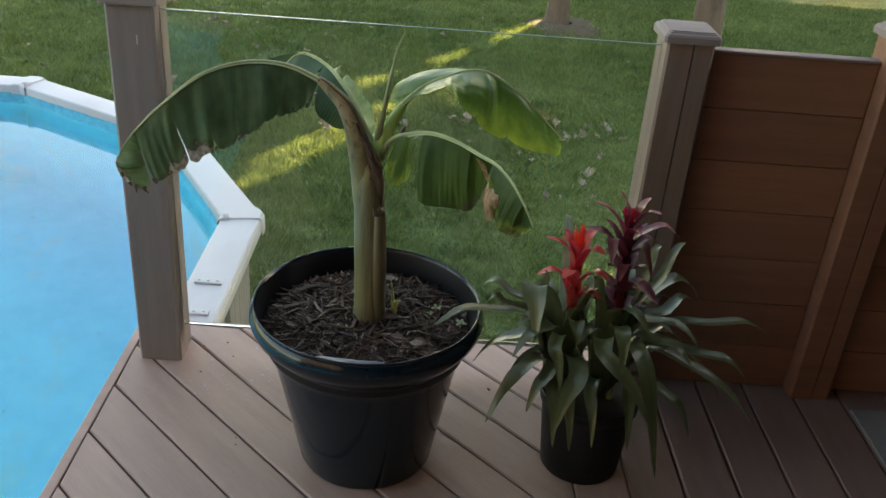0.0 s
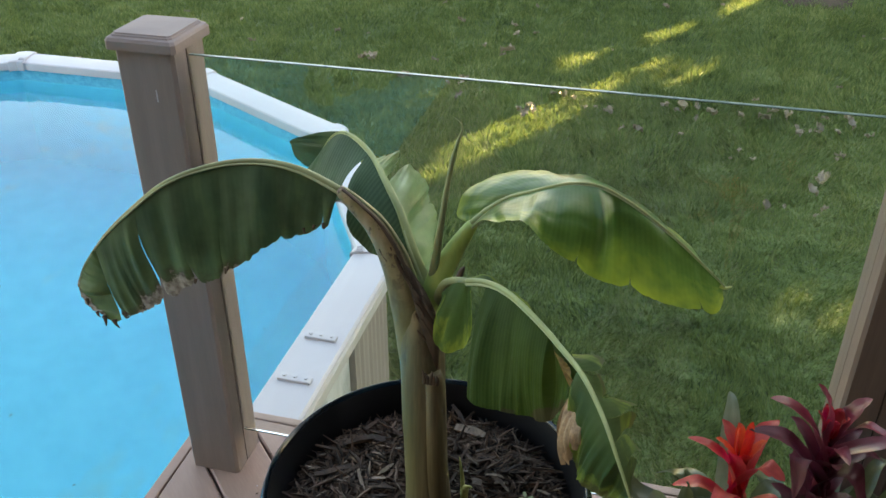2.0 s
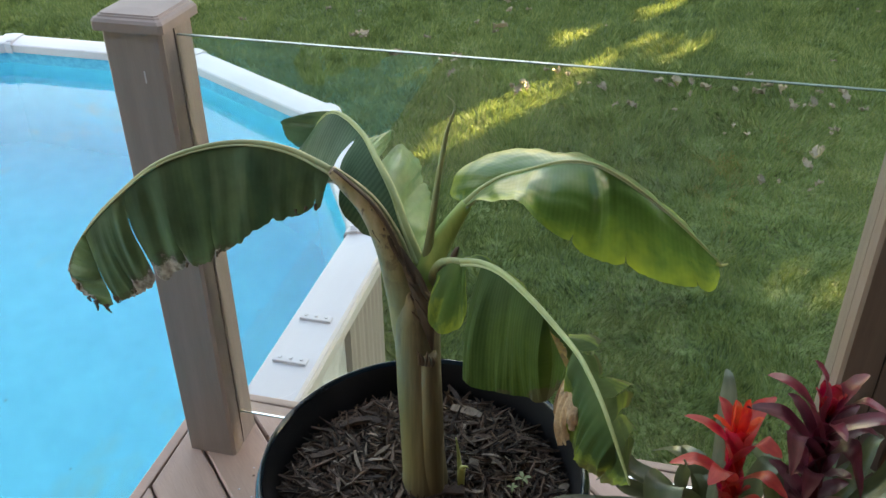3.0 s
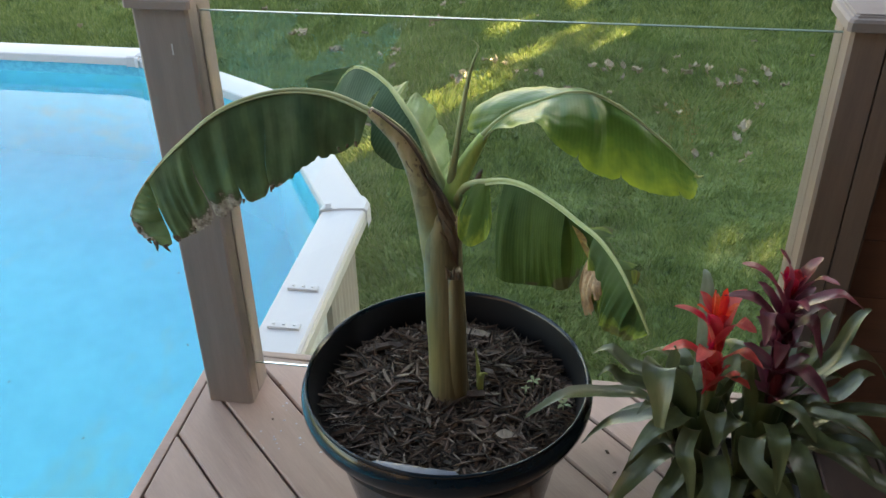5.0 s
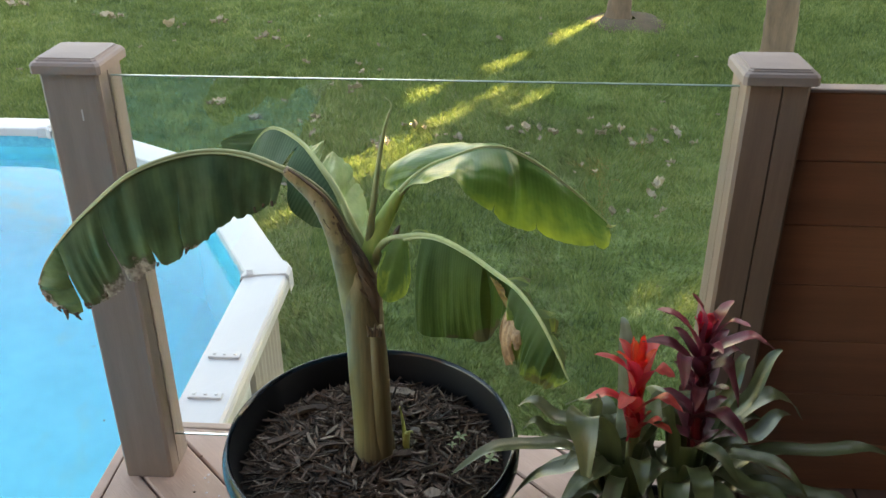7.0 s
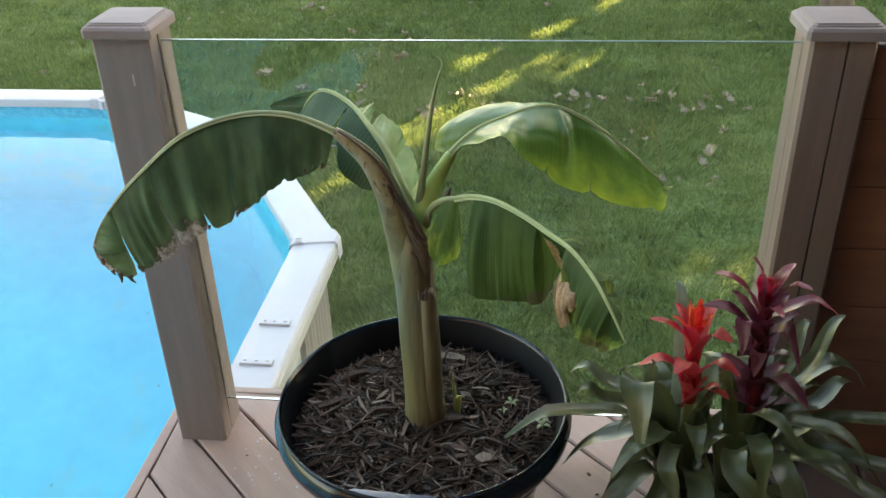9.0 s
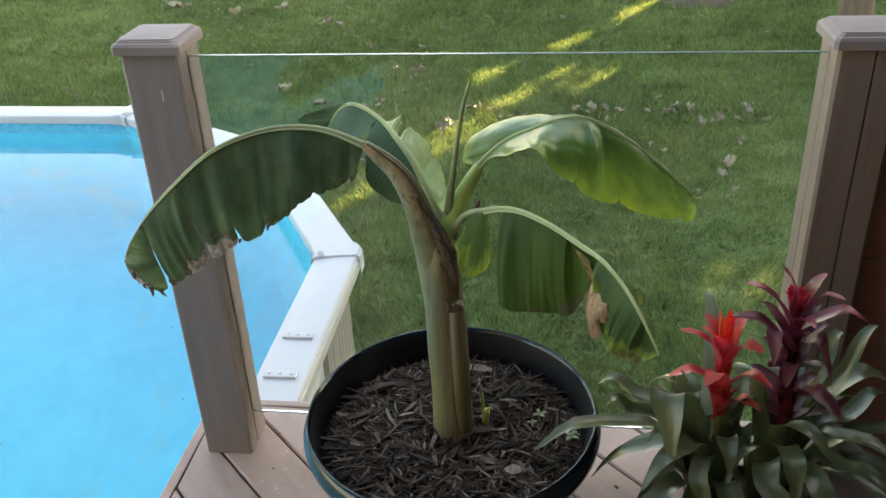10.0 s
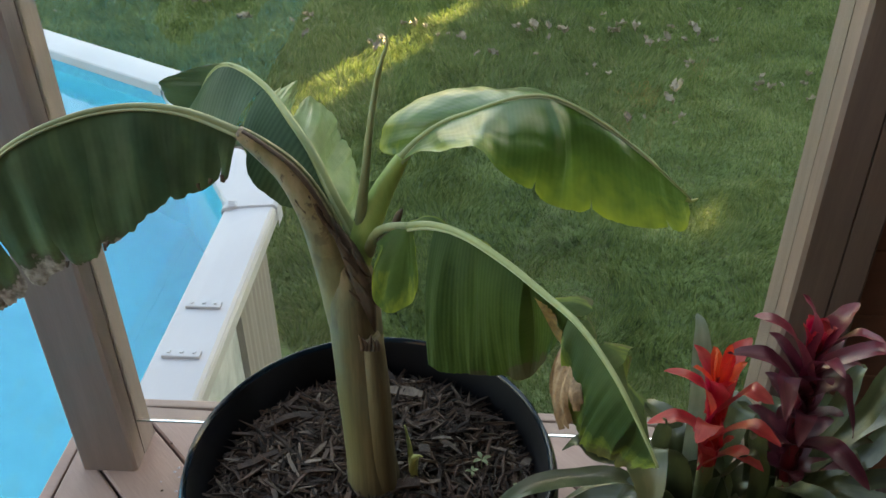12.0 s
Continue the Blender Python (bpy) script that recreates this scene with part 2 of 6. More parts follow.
def blade_material(name, dark, light, vein, brown=0.0, yellow=0.0, glow=0.3, veins=170.0, rough=0.34, spec=0.5, pleat=0.10, crumple=0.0, fold_shade=0.0):
    """A leaf blade: fine parallel veins across the blade, mottling, optional painted fold shading, optional dry brown
    margin, and light that passes through.
    """
    m, nodes, links, bsdf = material(name)
    coords = nodes.new("ShaderNodeTexCoord")
    uv, obj = coords.outputs["UV"], coords.outputs["Object"]
    sep = nodes.new("ShaderNodeSeparateXYZ")
    links.new(uv, sep.inputs[0])
    wave = nodes.new("ShaderNodeTexWave")
    wave.wave_type, wave.bands_direction = "BANDS", "X"
    wave.inputs["Scale"].default_value, wave.inputs["Distortion"].default_value, wave.inputs["Detail"].default_value = veins / 6.0, 1.2, 2.0
    wave.inputs["Detail Scale"].default_value = 2.0
    links.new(uv, wave.inputs["Vector"])
    broad = noise_node(nodes, links, uv, 5.0, 4.0, 0.6, (1, 0.25, 1))
    fold = noise_node(nodes, links, uv, 9.0, 3.0, 0.5, (1, 0.12, 1))
    col = ramp(nodes, links, broad, [(0.32, dark), (0.68, light)])
    col = mixed(nodes, links, math_node(nodes, links, "MULTIPLY", wave.outputs["Fac"], pleat), col, vein)
    mottle = ramp(nodes, links, noise_node(nodes, links, obj, 22.0, 5.0, 0.65), [(0.35, (0.72, 0.74, 0.66)), (0.62, (1.0, 1.0, 1.0))])
    col = mixed(nodes, links, 0.7, col, mottle, "MULTIPLY")
    # dark and bright strips paint the shading of folded panels into the colour
    if fold_shade:
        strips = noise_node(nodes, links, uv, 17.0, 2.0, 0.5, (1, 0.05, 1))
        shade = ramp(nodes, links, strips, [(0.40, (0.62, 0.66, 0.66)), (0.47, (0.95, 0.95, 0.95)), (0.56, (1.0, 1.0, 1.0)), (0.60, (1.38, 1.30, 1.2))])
        col = mixed(nodes, links, fold_shade, col, shade, "MULTIPLY")
    away = math_node(nodes, links, "ABSOLUTE", sep.outputs[1])
    if yellow:
        y = ramp(nodes, links, math_node(nodes, links, "ADD", math_node(nodes, links, "MULTIPLY", broad, 0.9), math_node(nodes, links, "MULTIPLY", away, 0.42)), [(0.74 - 0.12 * yellow, (0, 0, 0)), (0.96, (1, 1, 1))])
        col = mixed(nodes, links, y, col, (0.23, 0.31, 0.06))
    if brown:
        edge = noise_node(nodes, links, obj, 45.0, 5.0, 0.7)
        place = noise_node(nodes, links, uv, 3.2, 2.0, 0.5, (1, 0.02, 1))
        e = math_node(nodes, links, "ADD", away, math_node(nodes, links, "MULTIPLY", math_node(nodes, links, "SUBTRACT", edge, 0.5), 0.5))
        e = math_node(nodes, links, "ADD", e, math_node(nodes, links, "MULTIPLY", math_node(nodes, links, "SUBTRACT", place, 0.5), 1.3))
        rust = ramp(nodes, links, e, [(0.98 - 0.2 * brown, (0, 0, 0)), (1.12 - 0.2 * brown, (1, 1, 1))])
        col = mixed(nodes, links, math_node(nodes, links, "MULTIPLY", rust, 0.7), col, (0.050, 0.040, 0.026))
        b = ramp(nodes, links, e, [(1.09 - 0.2 * brown, (0, 0, 0)), (1.20 - 0.2 * brown, (1, 1, 1))])
        tan = ramp(nodes, links, noise_node(nodes, links, obj, 110.0, 3.0), [(0.35, (0.10, 0.082, 0.068)), (0.65, (0.30, 0.27, 0.245))])
        col = mixed(nodes, links, b, col, tan)
    links.new(col, bsdf.inputs["Base Color"])
    bsdf.inputs["Roughness"].default_value = rough
    bsdf.inputs["Specular IOR Level"].default_value = spec
    bump = math_node(nodes, links, "ADD", math_node(nodes, links, "MULTIPLY", wave.outputs["Fac"], pleat), fold)
    if crumple:
        bump = math_node(nodes, links, "ADD", bump, math_node(nodes, links, "MULTIPLY", noise_node(nodes, links, uv, 8.0, 2.0, 0.45, (1, 0.3, 1)), crumple))
    bumped(nodes, links, bsdf, bump, 0.18, 0.005)
    tr = nodes.new("ShaderNodeBsdfTranslucent")
    hs = nodes.new("ShaderNodeHueSaturation")
    hs.inputs["Hue"].default_value, hs.inputs["Saturation"].default_value, hs.inputs["Value"].default_value = 0.472, 1.10, 2.2
    links.new(col, hs.inputs["Color"])
    links.new(hs.outputs[0], tr.inputs["Color"])
    mx = nodes.new("ShaderNodeMixShader")
    mx.inputs[0].default_value = glow
    links.new(bsdf.outputs[0], mx.inputs[1])
    links.new(tr.outputs[0], mx.inputs[2])
    links.new(mx.outputs[0], nodes["Material Output"].inputs["Surface"])
    return m


STEM = stem_material()


def old_petiole_material():
    """Ageing petiole: green-tan skin flushed pink-brown, with black-brown flecks."""
    m, nodes, links, bsdf = material("ageing_petiole")
    v = nodes.new("ShaderNodeTexCoord").outputs["Object"]
    streak = noise_node(nodes, links, v, 34.0, 4.0, 0.6, (1.4, 2.2, 0.5))
    col = ramp(nodes, links, streak, [(0.30, (0.18, 0.160, 0.070)), (0.5, (0.30, 0.235, 0.125)), (0.70, (0.42, 0.320, 0.195))])
    sep = nodes.new("ShaderNodeSeparateXYZ")
    links.new(v, sep.inputs[0])
    low = nodes.new("ShaderNodeMapRange")
    low.inputs["From Min"].default_value, low.inputs["From Max"].default_value = 0.47, 0.36
    links.new(sep.outputs[2], low.inputs["Value"])
    olive = ramp(nodes, links, streak, [(0.3, (0.120, 0.118, 0.052)), (0.7, (0.215, 0.215, 0.100))])
    col = mixed(nodes, links, low.outputs[0], col, olive)
    fleck = noise_node(nodes, links, v, 70.0, 4.0, 0.7, (1.0, 1.0, 0.8))
    blot = noise_node(nodes, links, v, 20.0, 3.0, 0.6)
    f = math_node(nodes, links, "ADD", math_node(nodes, links, "MULTIPLY", fleck, 0.6), math_node(nodes, links, "MULTIPLY", blot, 0.4))
    spots = ramp(nodes, links, f, [(0.535, (0, 0, 0)), (0.585, (1, 1, 1))])
    col = mixed(nodes, links, math_node(nodes, links, "MULTIPLY", math_node(nodes, links, "SUBTRACT", 1.0, low.outputs[0]), math_node(nodes, links, "MULTIPLY", spots, 0.9)), col, (0.055, 0.035, 0.022))
    links.new(col, bsdf.inputs["Base Color"])
    bsdf.inputs["Roughness"].default_value = 0.45
    bumped(nodes, links, bsdf, streak, 0.3, 0.004)
    return m


OLDSTALK = old_petiole_material()
LEAF_OLD = blade_material("old_banana_leaf", (0.046, 0.088, 0.046), (0.080, 0.134, 0.070), (0.09, 0.14, 0.08), brown=0.56, glow=0.21, rough=0.5, spec=0.25, crumple=1.5, fold_shade=0.6)
LEAF_TORN = blade_material("torn_leaf_end", (0.046, 0.088, 0.040), (0.080, 0.134, 0.060), (0.09, 0.14, 0.08), brown=0.66, glow=0.24, rough=0.5, spec=0.25)
# one leaf in two greens: shaded underside painted dark, sky-facing frill painted pale
LEAF_BACK_SHADED = blade_material("shaded_back_leaf", (0.022, 0.054, 0.024), (0.034, 0.076, 0.032), (0.13, 0.20, 0.11), glow=0.08, rough=0.5, spec=0.2, pleat=0.19)
LEAF_BACK_SKYLIT = blade_material("skylit_frilled_leaf", (0.115, 0.190, 0.080), (0.165, 0.255, 0.115), (0.24, 0.33, 0.17), glow=0.32, rough=0.36, pleat=0.14, crumple=6.0)
# young leaf: yellow towards the margin paints light shining through the hanging part
LEAF_YOUNG = blade_material("young_banana_leaf", (0.050, 0.122, 0.034), (0.092, 0.190, 0.054), (0.17, 0.26, 0.10), yellow=0.05, glow=0.36, rough=0.36, spec=0.6, crumple=7.0)
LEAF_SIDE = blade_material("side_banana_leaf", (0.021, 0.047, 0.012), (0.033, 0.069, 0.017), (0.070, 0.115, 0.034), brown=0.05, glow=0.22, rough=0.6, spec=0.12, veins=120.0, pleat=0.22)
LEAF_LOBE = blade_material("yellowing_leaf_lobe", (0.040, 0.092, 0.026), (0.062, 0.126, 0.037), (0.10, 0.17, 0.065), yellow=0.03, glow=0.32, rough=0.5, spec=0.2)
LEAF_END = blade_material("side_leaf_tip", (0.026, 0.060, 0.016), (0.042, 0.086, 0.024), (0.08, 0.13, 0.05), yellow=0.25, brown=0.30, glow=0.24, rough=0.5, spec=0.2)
STRAP = blade_material("bromeliad_strap_leaf", (0.042, 0.056, 0.024), (0.085, 0.104, 0.048), (0.13, 0.15, 0.08), glow=0.12, veins=8.0, rough=0.33)
# strap leaf colour lightened to imitate light from behind, for one leaf only
STRAP_BACKLIT = blade_material("backlit_grey_green_strap", (0.13, 0.165, 0.125), (0.20, 0.24, 0.19), (0.24, 0.28, 0.22), glow=0.25, veins=8.0, rough=0.4)
SCARLET = blade_material("scarlet_bract", (0.40, 0.036, 0.027), (0.57, 0.092, 0.060), (0.62, 0.22, 0.17), glow=0.20, veins=8.0, rough=0.38)
ORANGE = blade_material("orange_red_bract", (0.60, 0.075, 0.022), (0.76, 0.150, 0.040), (0.75, 0.16, 0.06), glow=0.22, veins=8.0, rough=0.38)
PURPLE = blade_material("plum_bract", (0.062, 0.010, 0.017), (0.118, 0.022, 0.033), (0.24, 0.10, 0.12), glow=0.16, veins=8.0, rough=0.42, spec=0.28)
CRIMSON = blade_material("crimson_bract", (0.130, 0.014, 0.024), (0.225, 0.036, 0.052), (0.34, 0.13, 0.15), glow=0.18, veins=8.0, rough=0.33)
CANOPY = blade_material("tree_foliage", (0.030, 0.070, 0.020), (0.070, 0.130, 0.035), (0.10, 0.16, 0.05), glow=0.12, veins=12.0, rough=0.5)


def lawn_material(name, blades):
    m, nodes, links, bsdf = material(name)
    v = nodes.new("ShaderNodeTexCoord").outputs["Object"]
    broad = noise_node(nodes, links, v, 0.55, 4.0, 0.6)
    mid = noise_node(nodes, links, v, 3.2, 5.0, 0.65, (0.55, 1.3, 1))
    fine = noise_node(nodes, links, v, 45.0, 3.0, 0.7)
    tuft = noise_node(nodes, links, v, 11.0, 4.0, 0.7)
    both = math_node(nodes, links, "ADD", math_node(nodes, links, "MULTIPLY", broad, 0.36), math_node(nodes, links, "MULTIPLY", mid, 0.36))
    both = math_node(nodes, links, "ADD", both, math_node(nodes, links, "MULTIPLY", tuft, 0.28))
    if blades:
        isl = nodes.new("ShaderNodeNewGeometry").outputs["Random Per Island"]
        both = math_node(nodes, links, "ADD", math_node(nodes, links, "MULTIPLY", both, 0.80), math_node(nodes, links, "MULTIPLY", isl, 0.20))
    col = ramp(nodes, links, both, [(0.36, (0.056, 0.096, 0.032)), (0.51, (0.138, 0.188, 0.057)), (0.66, (0.256, 0.288, 0.108))])
    if not blades:
        soil = ramp(nodes, links, fine, [(0.36, (1, 1, 1)), (0.52, (0, 0, 0))])
        col = mixed(nodes, links, math_node(nodes, links, "MULTIPLY", soil, 0.75), col, (0.035, 0.042, 0.016))
        bumped(nodes, links, bsdf, fine, 0.8, 0.03)
    links.new(col, bsdf.inputs["Base Color"])
    bsdf.inputs["Roughness"].default_value = 0.7
    bsdf.inputs["Specular IOR Level"].default_value = 0.3
    if blades:
        tr = nodes.new("ShaderNodeBsdfTranslucent")
        links.new(col, tr.inputs["Color"])
        mx = nodes.new("ShaderNodeMixShader")
        mx.inputs[0].default_value = 0.35
        links.new(bsdf.outputs[0], mx.inputs[1])
        links.new(tr.outputs[0], mx.inputs[2])
        links.new(mx.outputs[0], nodes["Material Output"].inputs["Surface"])
    return m


def glass_material():
    m, nodes, links, bsdf = material("clear_tempered_glass")
    bsdf.inputs["Base Color"].default_value = (0.93, 0.985, 0.965, 1)
    bsdf.inputs["Roughness"].default_value = 0.0
    bsdf.inputs["IOR"].default_value = 1.45
    bsdf.inputs["Transmission Weight"].default_value = 1.0
    return m


def water_material():
    m, nodes, links, bsdf = material("pool_water")
    v = nodes.new("ShaderNodeTexCoord").outputs["Object"]
    bsdf.inputs["Base Color"].default_value = (0.72, 0.95, 1.0, 1)
    bsdf.inputs["Roughness"].default_value = 0.02
    bsdf.inputs["IOR"].default_value = 1.28
    bsdf.inputs["Transmission Weight"].default_value = 1.0
    n = noise_node(nodes, links, v, 2.2, 2.0, 0.4)
    bumped(nodes, links, bsdf, n, 0.08, 0.02)
    return m


def liner_material():
    m, nodes, links, bsdf = material("blue_pool_liner")
    v = nodes.new("ShaderNodeTexCoord").outputs["Object"]
    mott = noise_node(nodes, links, v, 7.0, 5.0, 0.7)
    col = ramp(nodes, links, mott, [(0.3, (0.015, 0.60, 0.76)), (0.7, (0.040, 0.69, 0.84))])
    algae = ramp(nodes, links, noise_node(nodes, links, v, 1.3, 5.0, 0.7, (1, 0.45, 1)), [(0.56, (0, 0, 0)), (0.72, (1, 1, 1))])
    col = mixed(nodes, links, math_node(nodes, links, "MULTIPLY", algae, 0.45), col, (0.26, 0.50, 0.34))
    sep = nodes.new("ShaderNodeSeparateXYZ")
    links.new(v, sep.inputs[0])
    band = ramp(nodes, links, math_node(nodes, links, "SUBTRACT", sep.outputs[2], 0.5), [(0.700, (0, 0, 0)), (0.712, (1, 1, 1))])
    cells = ramp(nodes, links, noise_node(nodes, links, v, 26.0, 3.0, 0.6, (1, 1, 1.6)), [(0.38, (0.015, 0.26, 0.46)), (0.66, (0.060, 0.42, 0.60))])
    col = mixed(nodes, links, math_node(nodes, links, "MULTIPLY", band, 0.8), col, cells)
    links.new(col, bsdf.inputs["Base Color"])
    bsdf.inputs["Roughness"].default_value = 0.5
    return m


def wall_material():
    m, nodes, links, bsdf = material("patterned_pool_wall")
    v = nodes.new("ShaderNodeTexCoord").outputs["Object"]
    n = noise_node(nodes, links, v, 9.0, 5.0, 0.7, (1, 1, 0.5))
    col = ramp(nodes, links, n, [(0.35, (0.20, 0.235, 0.235)), (0.5, (0.36, 0.40, 0.40)), (0.65, (0.55, 0.57, 0.57))])
    links.new(col, bsdf.inputs["Base Color"])
    bsdf.inputs["Roughness"].default_value = 0.3
    return m


LAWN, BLADES = lawn_material("lawn_turf", False), lawn_material("grass_blades", True)
GLASS, WATER, LINER, POOLWALL = glass_material(), water_material(), liner_material(), wall_material()
EDGE = surface("glass_edge_sky_line", (0.20, 0.28, 0.255), (0.14, 0.21, 0.19), 20.0, 90.0, (0.2, 0.4), 0.0)

# ---- mesh helpers ----


def mesh_object(name, verts, faces, mat, parent=None, label="", smooth=False, uvs=None):
    me = bpy.data.meshes.new(name)
    me.from_pydata([tuple(v) for v in verts], [], [tuple(f) for f in faces])
    if uvs is not None:
        layer = me.uv_layers.new(name="UVMap")
        for loop in me.loops:
            layer.data[loop.index].uv = uvs[loop.vertex_index]
    me.materials.append(mat)
    if smooth:
        me.polygons.foreach_set("use_smooth", [True] * len(me.polygons))
    me.update()
    ob = new(name, me)
    if parent is not None:
        ob.parent = parent
    if label:
        tagged(ob, label)
    return ob


def part(name, bm, mat, parent=None, label="", smooth=False):
    me = bpy.data.meshes.new(name)
    bm.to_mesh(me)
    bm.free()
    me.materials.append(mat)
    if smooth:
        me.polygons.foreach_set("use_smooth", [True] * len(me.polygons))
    ob = new(name, me)
    if parent is not None:
        ob.parent = parent
    if label:
        tagged(ob, label)
    return ob


def thing(name, at, label, category, group="", kind=""):
    e = new(name)
    e.location = at
    return tagged(e, label, category, group, kind)


def box(x0, x1, y0, y1, z0, z1, bevel=0.0, segments=2):
    bm = bmesh.new()
    bmesh.ops.create_cube(bm, size=1.0)
    bmesh.ops.scale(bm, vec=(x1 - x0, y1 - y0, z1 - z0), verts=bm.verts)
    bmesh.ops.translate(bm, vec=((x0 + x1) / 2, (y0 + y1) / 2, (z0 + z1) / 2), verts=bm.verts)
    if bevel:
        bmesh.ops.bevel(bm, geom=bm.edges[:], offset=bevel, segments=segments, affect="EDGES", profile=0.6)
    return bm


def lathe(profile, n=64, wobble=0.0, seed=0.0):
    """A body turned round the z axis; profile: (radius, z) from the outside foot to the inside."""
    verts, faces = [], []
    for j, (r, z) in enumerate(profile):
        for i in range(n):
            a = 2 * math.pi * i / n
            k = 1 + wobble * noise.noise((math.cos(a) * 1.3 + seed, math.sin(a) * 1.3, z * 2))
            verts.append((r * k * math.cos(a), r * k * math.sin(a), z))
    for j in range(len(profile) - 1):
        for i in range(n):
            faces.append((j * n + i, j * n + (i + 1) % n, (j + 1) * n + (i + 1) % n, (j + 1) * n + i))
    faces.append(tuple(reversed(range(n))))
    return verts, faces


def curve_at(points, s):
    """Catmull-Rom through points, s from 0 to 1."""
    p = [Vector(q) for q in points]
    k = s * (len(p) - 1)
    i = min(int(k), len(p) - 2)
    f = k - i
    a, b, c, d = p[max(i - 1, 0)], p[i], p[i + 1], p[min(i + 2, len(p) - 1)]
    return 0.5 * (2 * b + (c - a) * f + (2 * a - 5 * b + 4 * c - d) * f * f + (3 * b - a - 3 * c + d) * f ** 3)


def tube(name, points, radii, mat, parent=None, label="", n=12, rings=28, flat=1.0, lump=0.0, ends=True):
    """A tapered, bent round body along points."""
    verts, faces = [], []
    for j in range(rings + 1):
        s = j / rings
        c = curve_at(points, s)
        t = (curve_at(points, min(s + 0.01, 1)) - curve_at(points, max(s - 0.01, 0))).normalized()
        side = t.cross(Vector((0, 1, 0)))
        side = side.normalized() if side.length > 1e-4 else Vector((1, 0, 0))
        up = side.cross(t)
        k = s * (len(radii) - 1)
        i = min(int(k), len(radii) - 2)
        r = radii[i] * (1 - (k - i)) + radii[i + 1] * (k - i)
        for a in range(n):
            th = 2 * math.pi * a / n
            rr = r * (1 + lump * noise.noise((c.x * 30 + math.cos(th) * 2, c.z * 14, math.sin(th) * 2)))
            verts.append(c + side * math.cos(th) * rr + up * math.sin(th) * rr * flat)
    for j in range(rings):
        for a in range(n):
            faces.append((j * n + a, j * n + (a + 1) % n, (j + 1) * n + (a + 1) % n, (j + 1) * n + a))
    if ends:
        faces += [tuple(reversed(range(n))), tuple(rings * n + a for a in range(n))]
    return mesh_object(name, verts, faces, mat, parent, label, smooth=True)


# ---- ground ----
GROUND = -1.55
tagged(mesh_object("ground", *(lambda n, r: ([(-r + 2 * r * i / n, -r + 2 * r * j / n, GROUND + 0.02 * noise.noise((i * 0.7, j * 0.7, 0))) for j in range(n + 1) for i in range(n + 1)],
       [(j * (n + 1) + i, j * (n + 1) + i + 1, (j + 1) * (n + 1) + i + 1, (j + 1) * (n + 1) + i) for j in range(n) for i in range(n)]))(120, 150.0), LAWN, smooth=True),
       "broad mown green lawn in evening shade", "lawn", kind="structure")


def grass(count, seed):
    """Mown blades, each one bent triangle pair, denser where the camera passes nearer."""
    rng = np.random.default_rng(seed)
    y = 1.2 + 12.5 * rng.random(count) ** 1.25
    x = -1.0 + (rng.random(count) - 0.5) * (7.0 + 1.25 * y)
    near = ((x + 2.15) ** 2 + (y - 0.78) ** 2) < 2.3 ** 2
    x, y = x[~near], y[~near]
    n = len(x)
    # tufts: height and lean vary together over a hand's width
    cells = rng.random((3, 512, 512))
    u, v = (x * 7.0) % 511, (y * 5.0) % 511
    i, j, fu, fv = u.astype(int), v.astype(int), u % 1, v % 1
    tuft = (cells[:, i, j] * (1 - fu) + cells[:, i + 1, j] * fu) * (1 - fv) + (cells[:, i, j + 1] * (1 - fu) + cells[:, i + 1, j + 1] * fu) * fv
    h = (0.020 + 0.028 * rng.random(n)) * (1 + 0.02 * y) * (0.45 + 1.15 * tuft[0])
    w = (0.0028 + 0.0028 * rng.random(n)) * (1 + 0.11 * y)
    a, lean = rng.random(n) * 2 * np.pi, rng.normal(0, 0.5, (n, 2)) + 2.2 * (tuft[1:].T - 0.5)
    base = np.stack([x, y, np.full(n, GROUND - 0.01)], 1)
    side = np.stack([np.cos(a), np.sin(a), np.zeros(n)], 1) * w[:, None]
    tip = base + np.stack([lean[:, 0] * h, lean[:, 1] * h, h + 0.02], 1)
    verts = np.concatenate([base - side, base + side, tip], 1).reshape(-1, 3)
    me = bpy.data.meshes.new("grass")
    me.vertices.add(3 * n)
    me.vertices.foreach_set("co", verts.ravel())
    me.loops.add(3 * n)
    me.loops.foreach_set("vertex_index", np.arange(3 * n))
    me.polygons.add(n)
    me.polygons.foreach_set("loop_start", np.arange(0, 3 * n, 3))
    me.materials.append(BLADES)
    me.update(calc_edges=True)
    return tagged(new("grass", me), "short green grass blades covering the lawn", "grass", kind="stuff")


grass(640000, 3)

# ---- deck ----
GAP = 0.005
deck = tagged(part("floor", box(-0.06, 2.79, -4.08, 0.10, -0.24, -0.045), FRAMING), "weathered taupe composite deck with diagonal boards", "deck", kind="structure")


def clipped(poly, n, d):
    """The part of a flat polygon where n . p <= d."""
    out = []
    for i, p in enumerate(poly):
        q = poly[(i + 1) % len(poly)]
        a, b = n[0] * p[0] + n[1] * p[1] - d, n[0] * q[0] + n[1] * q[1] - d
        if a <= 0:
            out.append(p)
        if a * b < 0:
            t = a / (a - b)
            out.append((p[0] + t * (q[0] - p[0]), p[1] + t * (q[1] - p[1])))
    return out


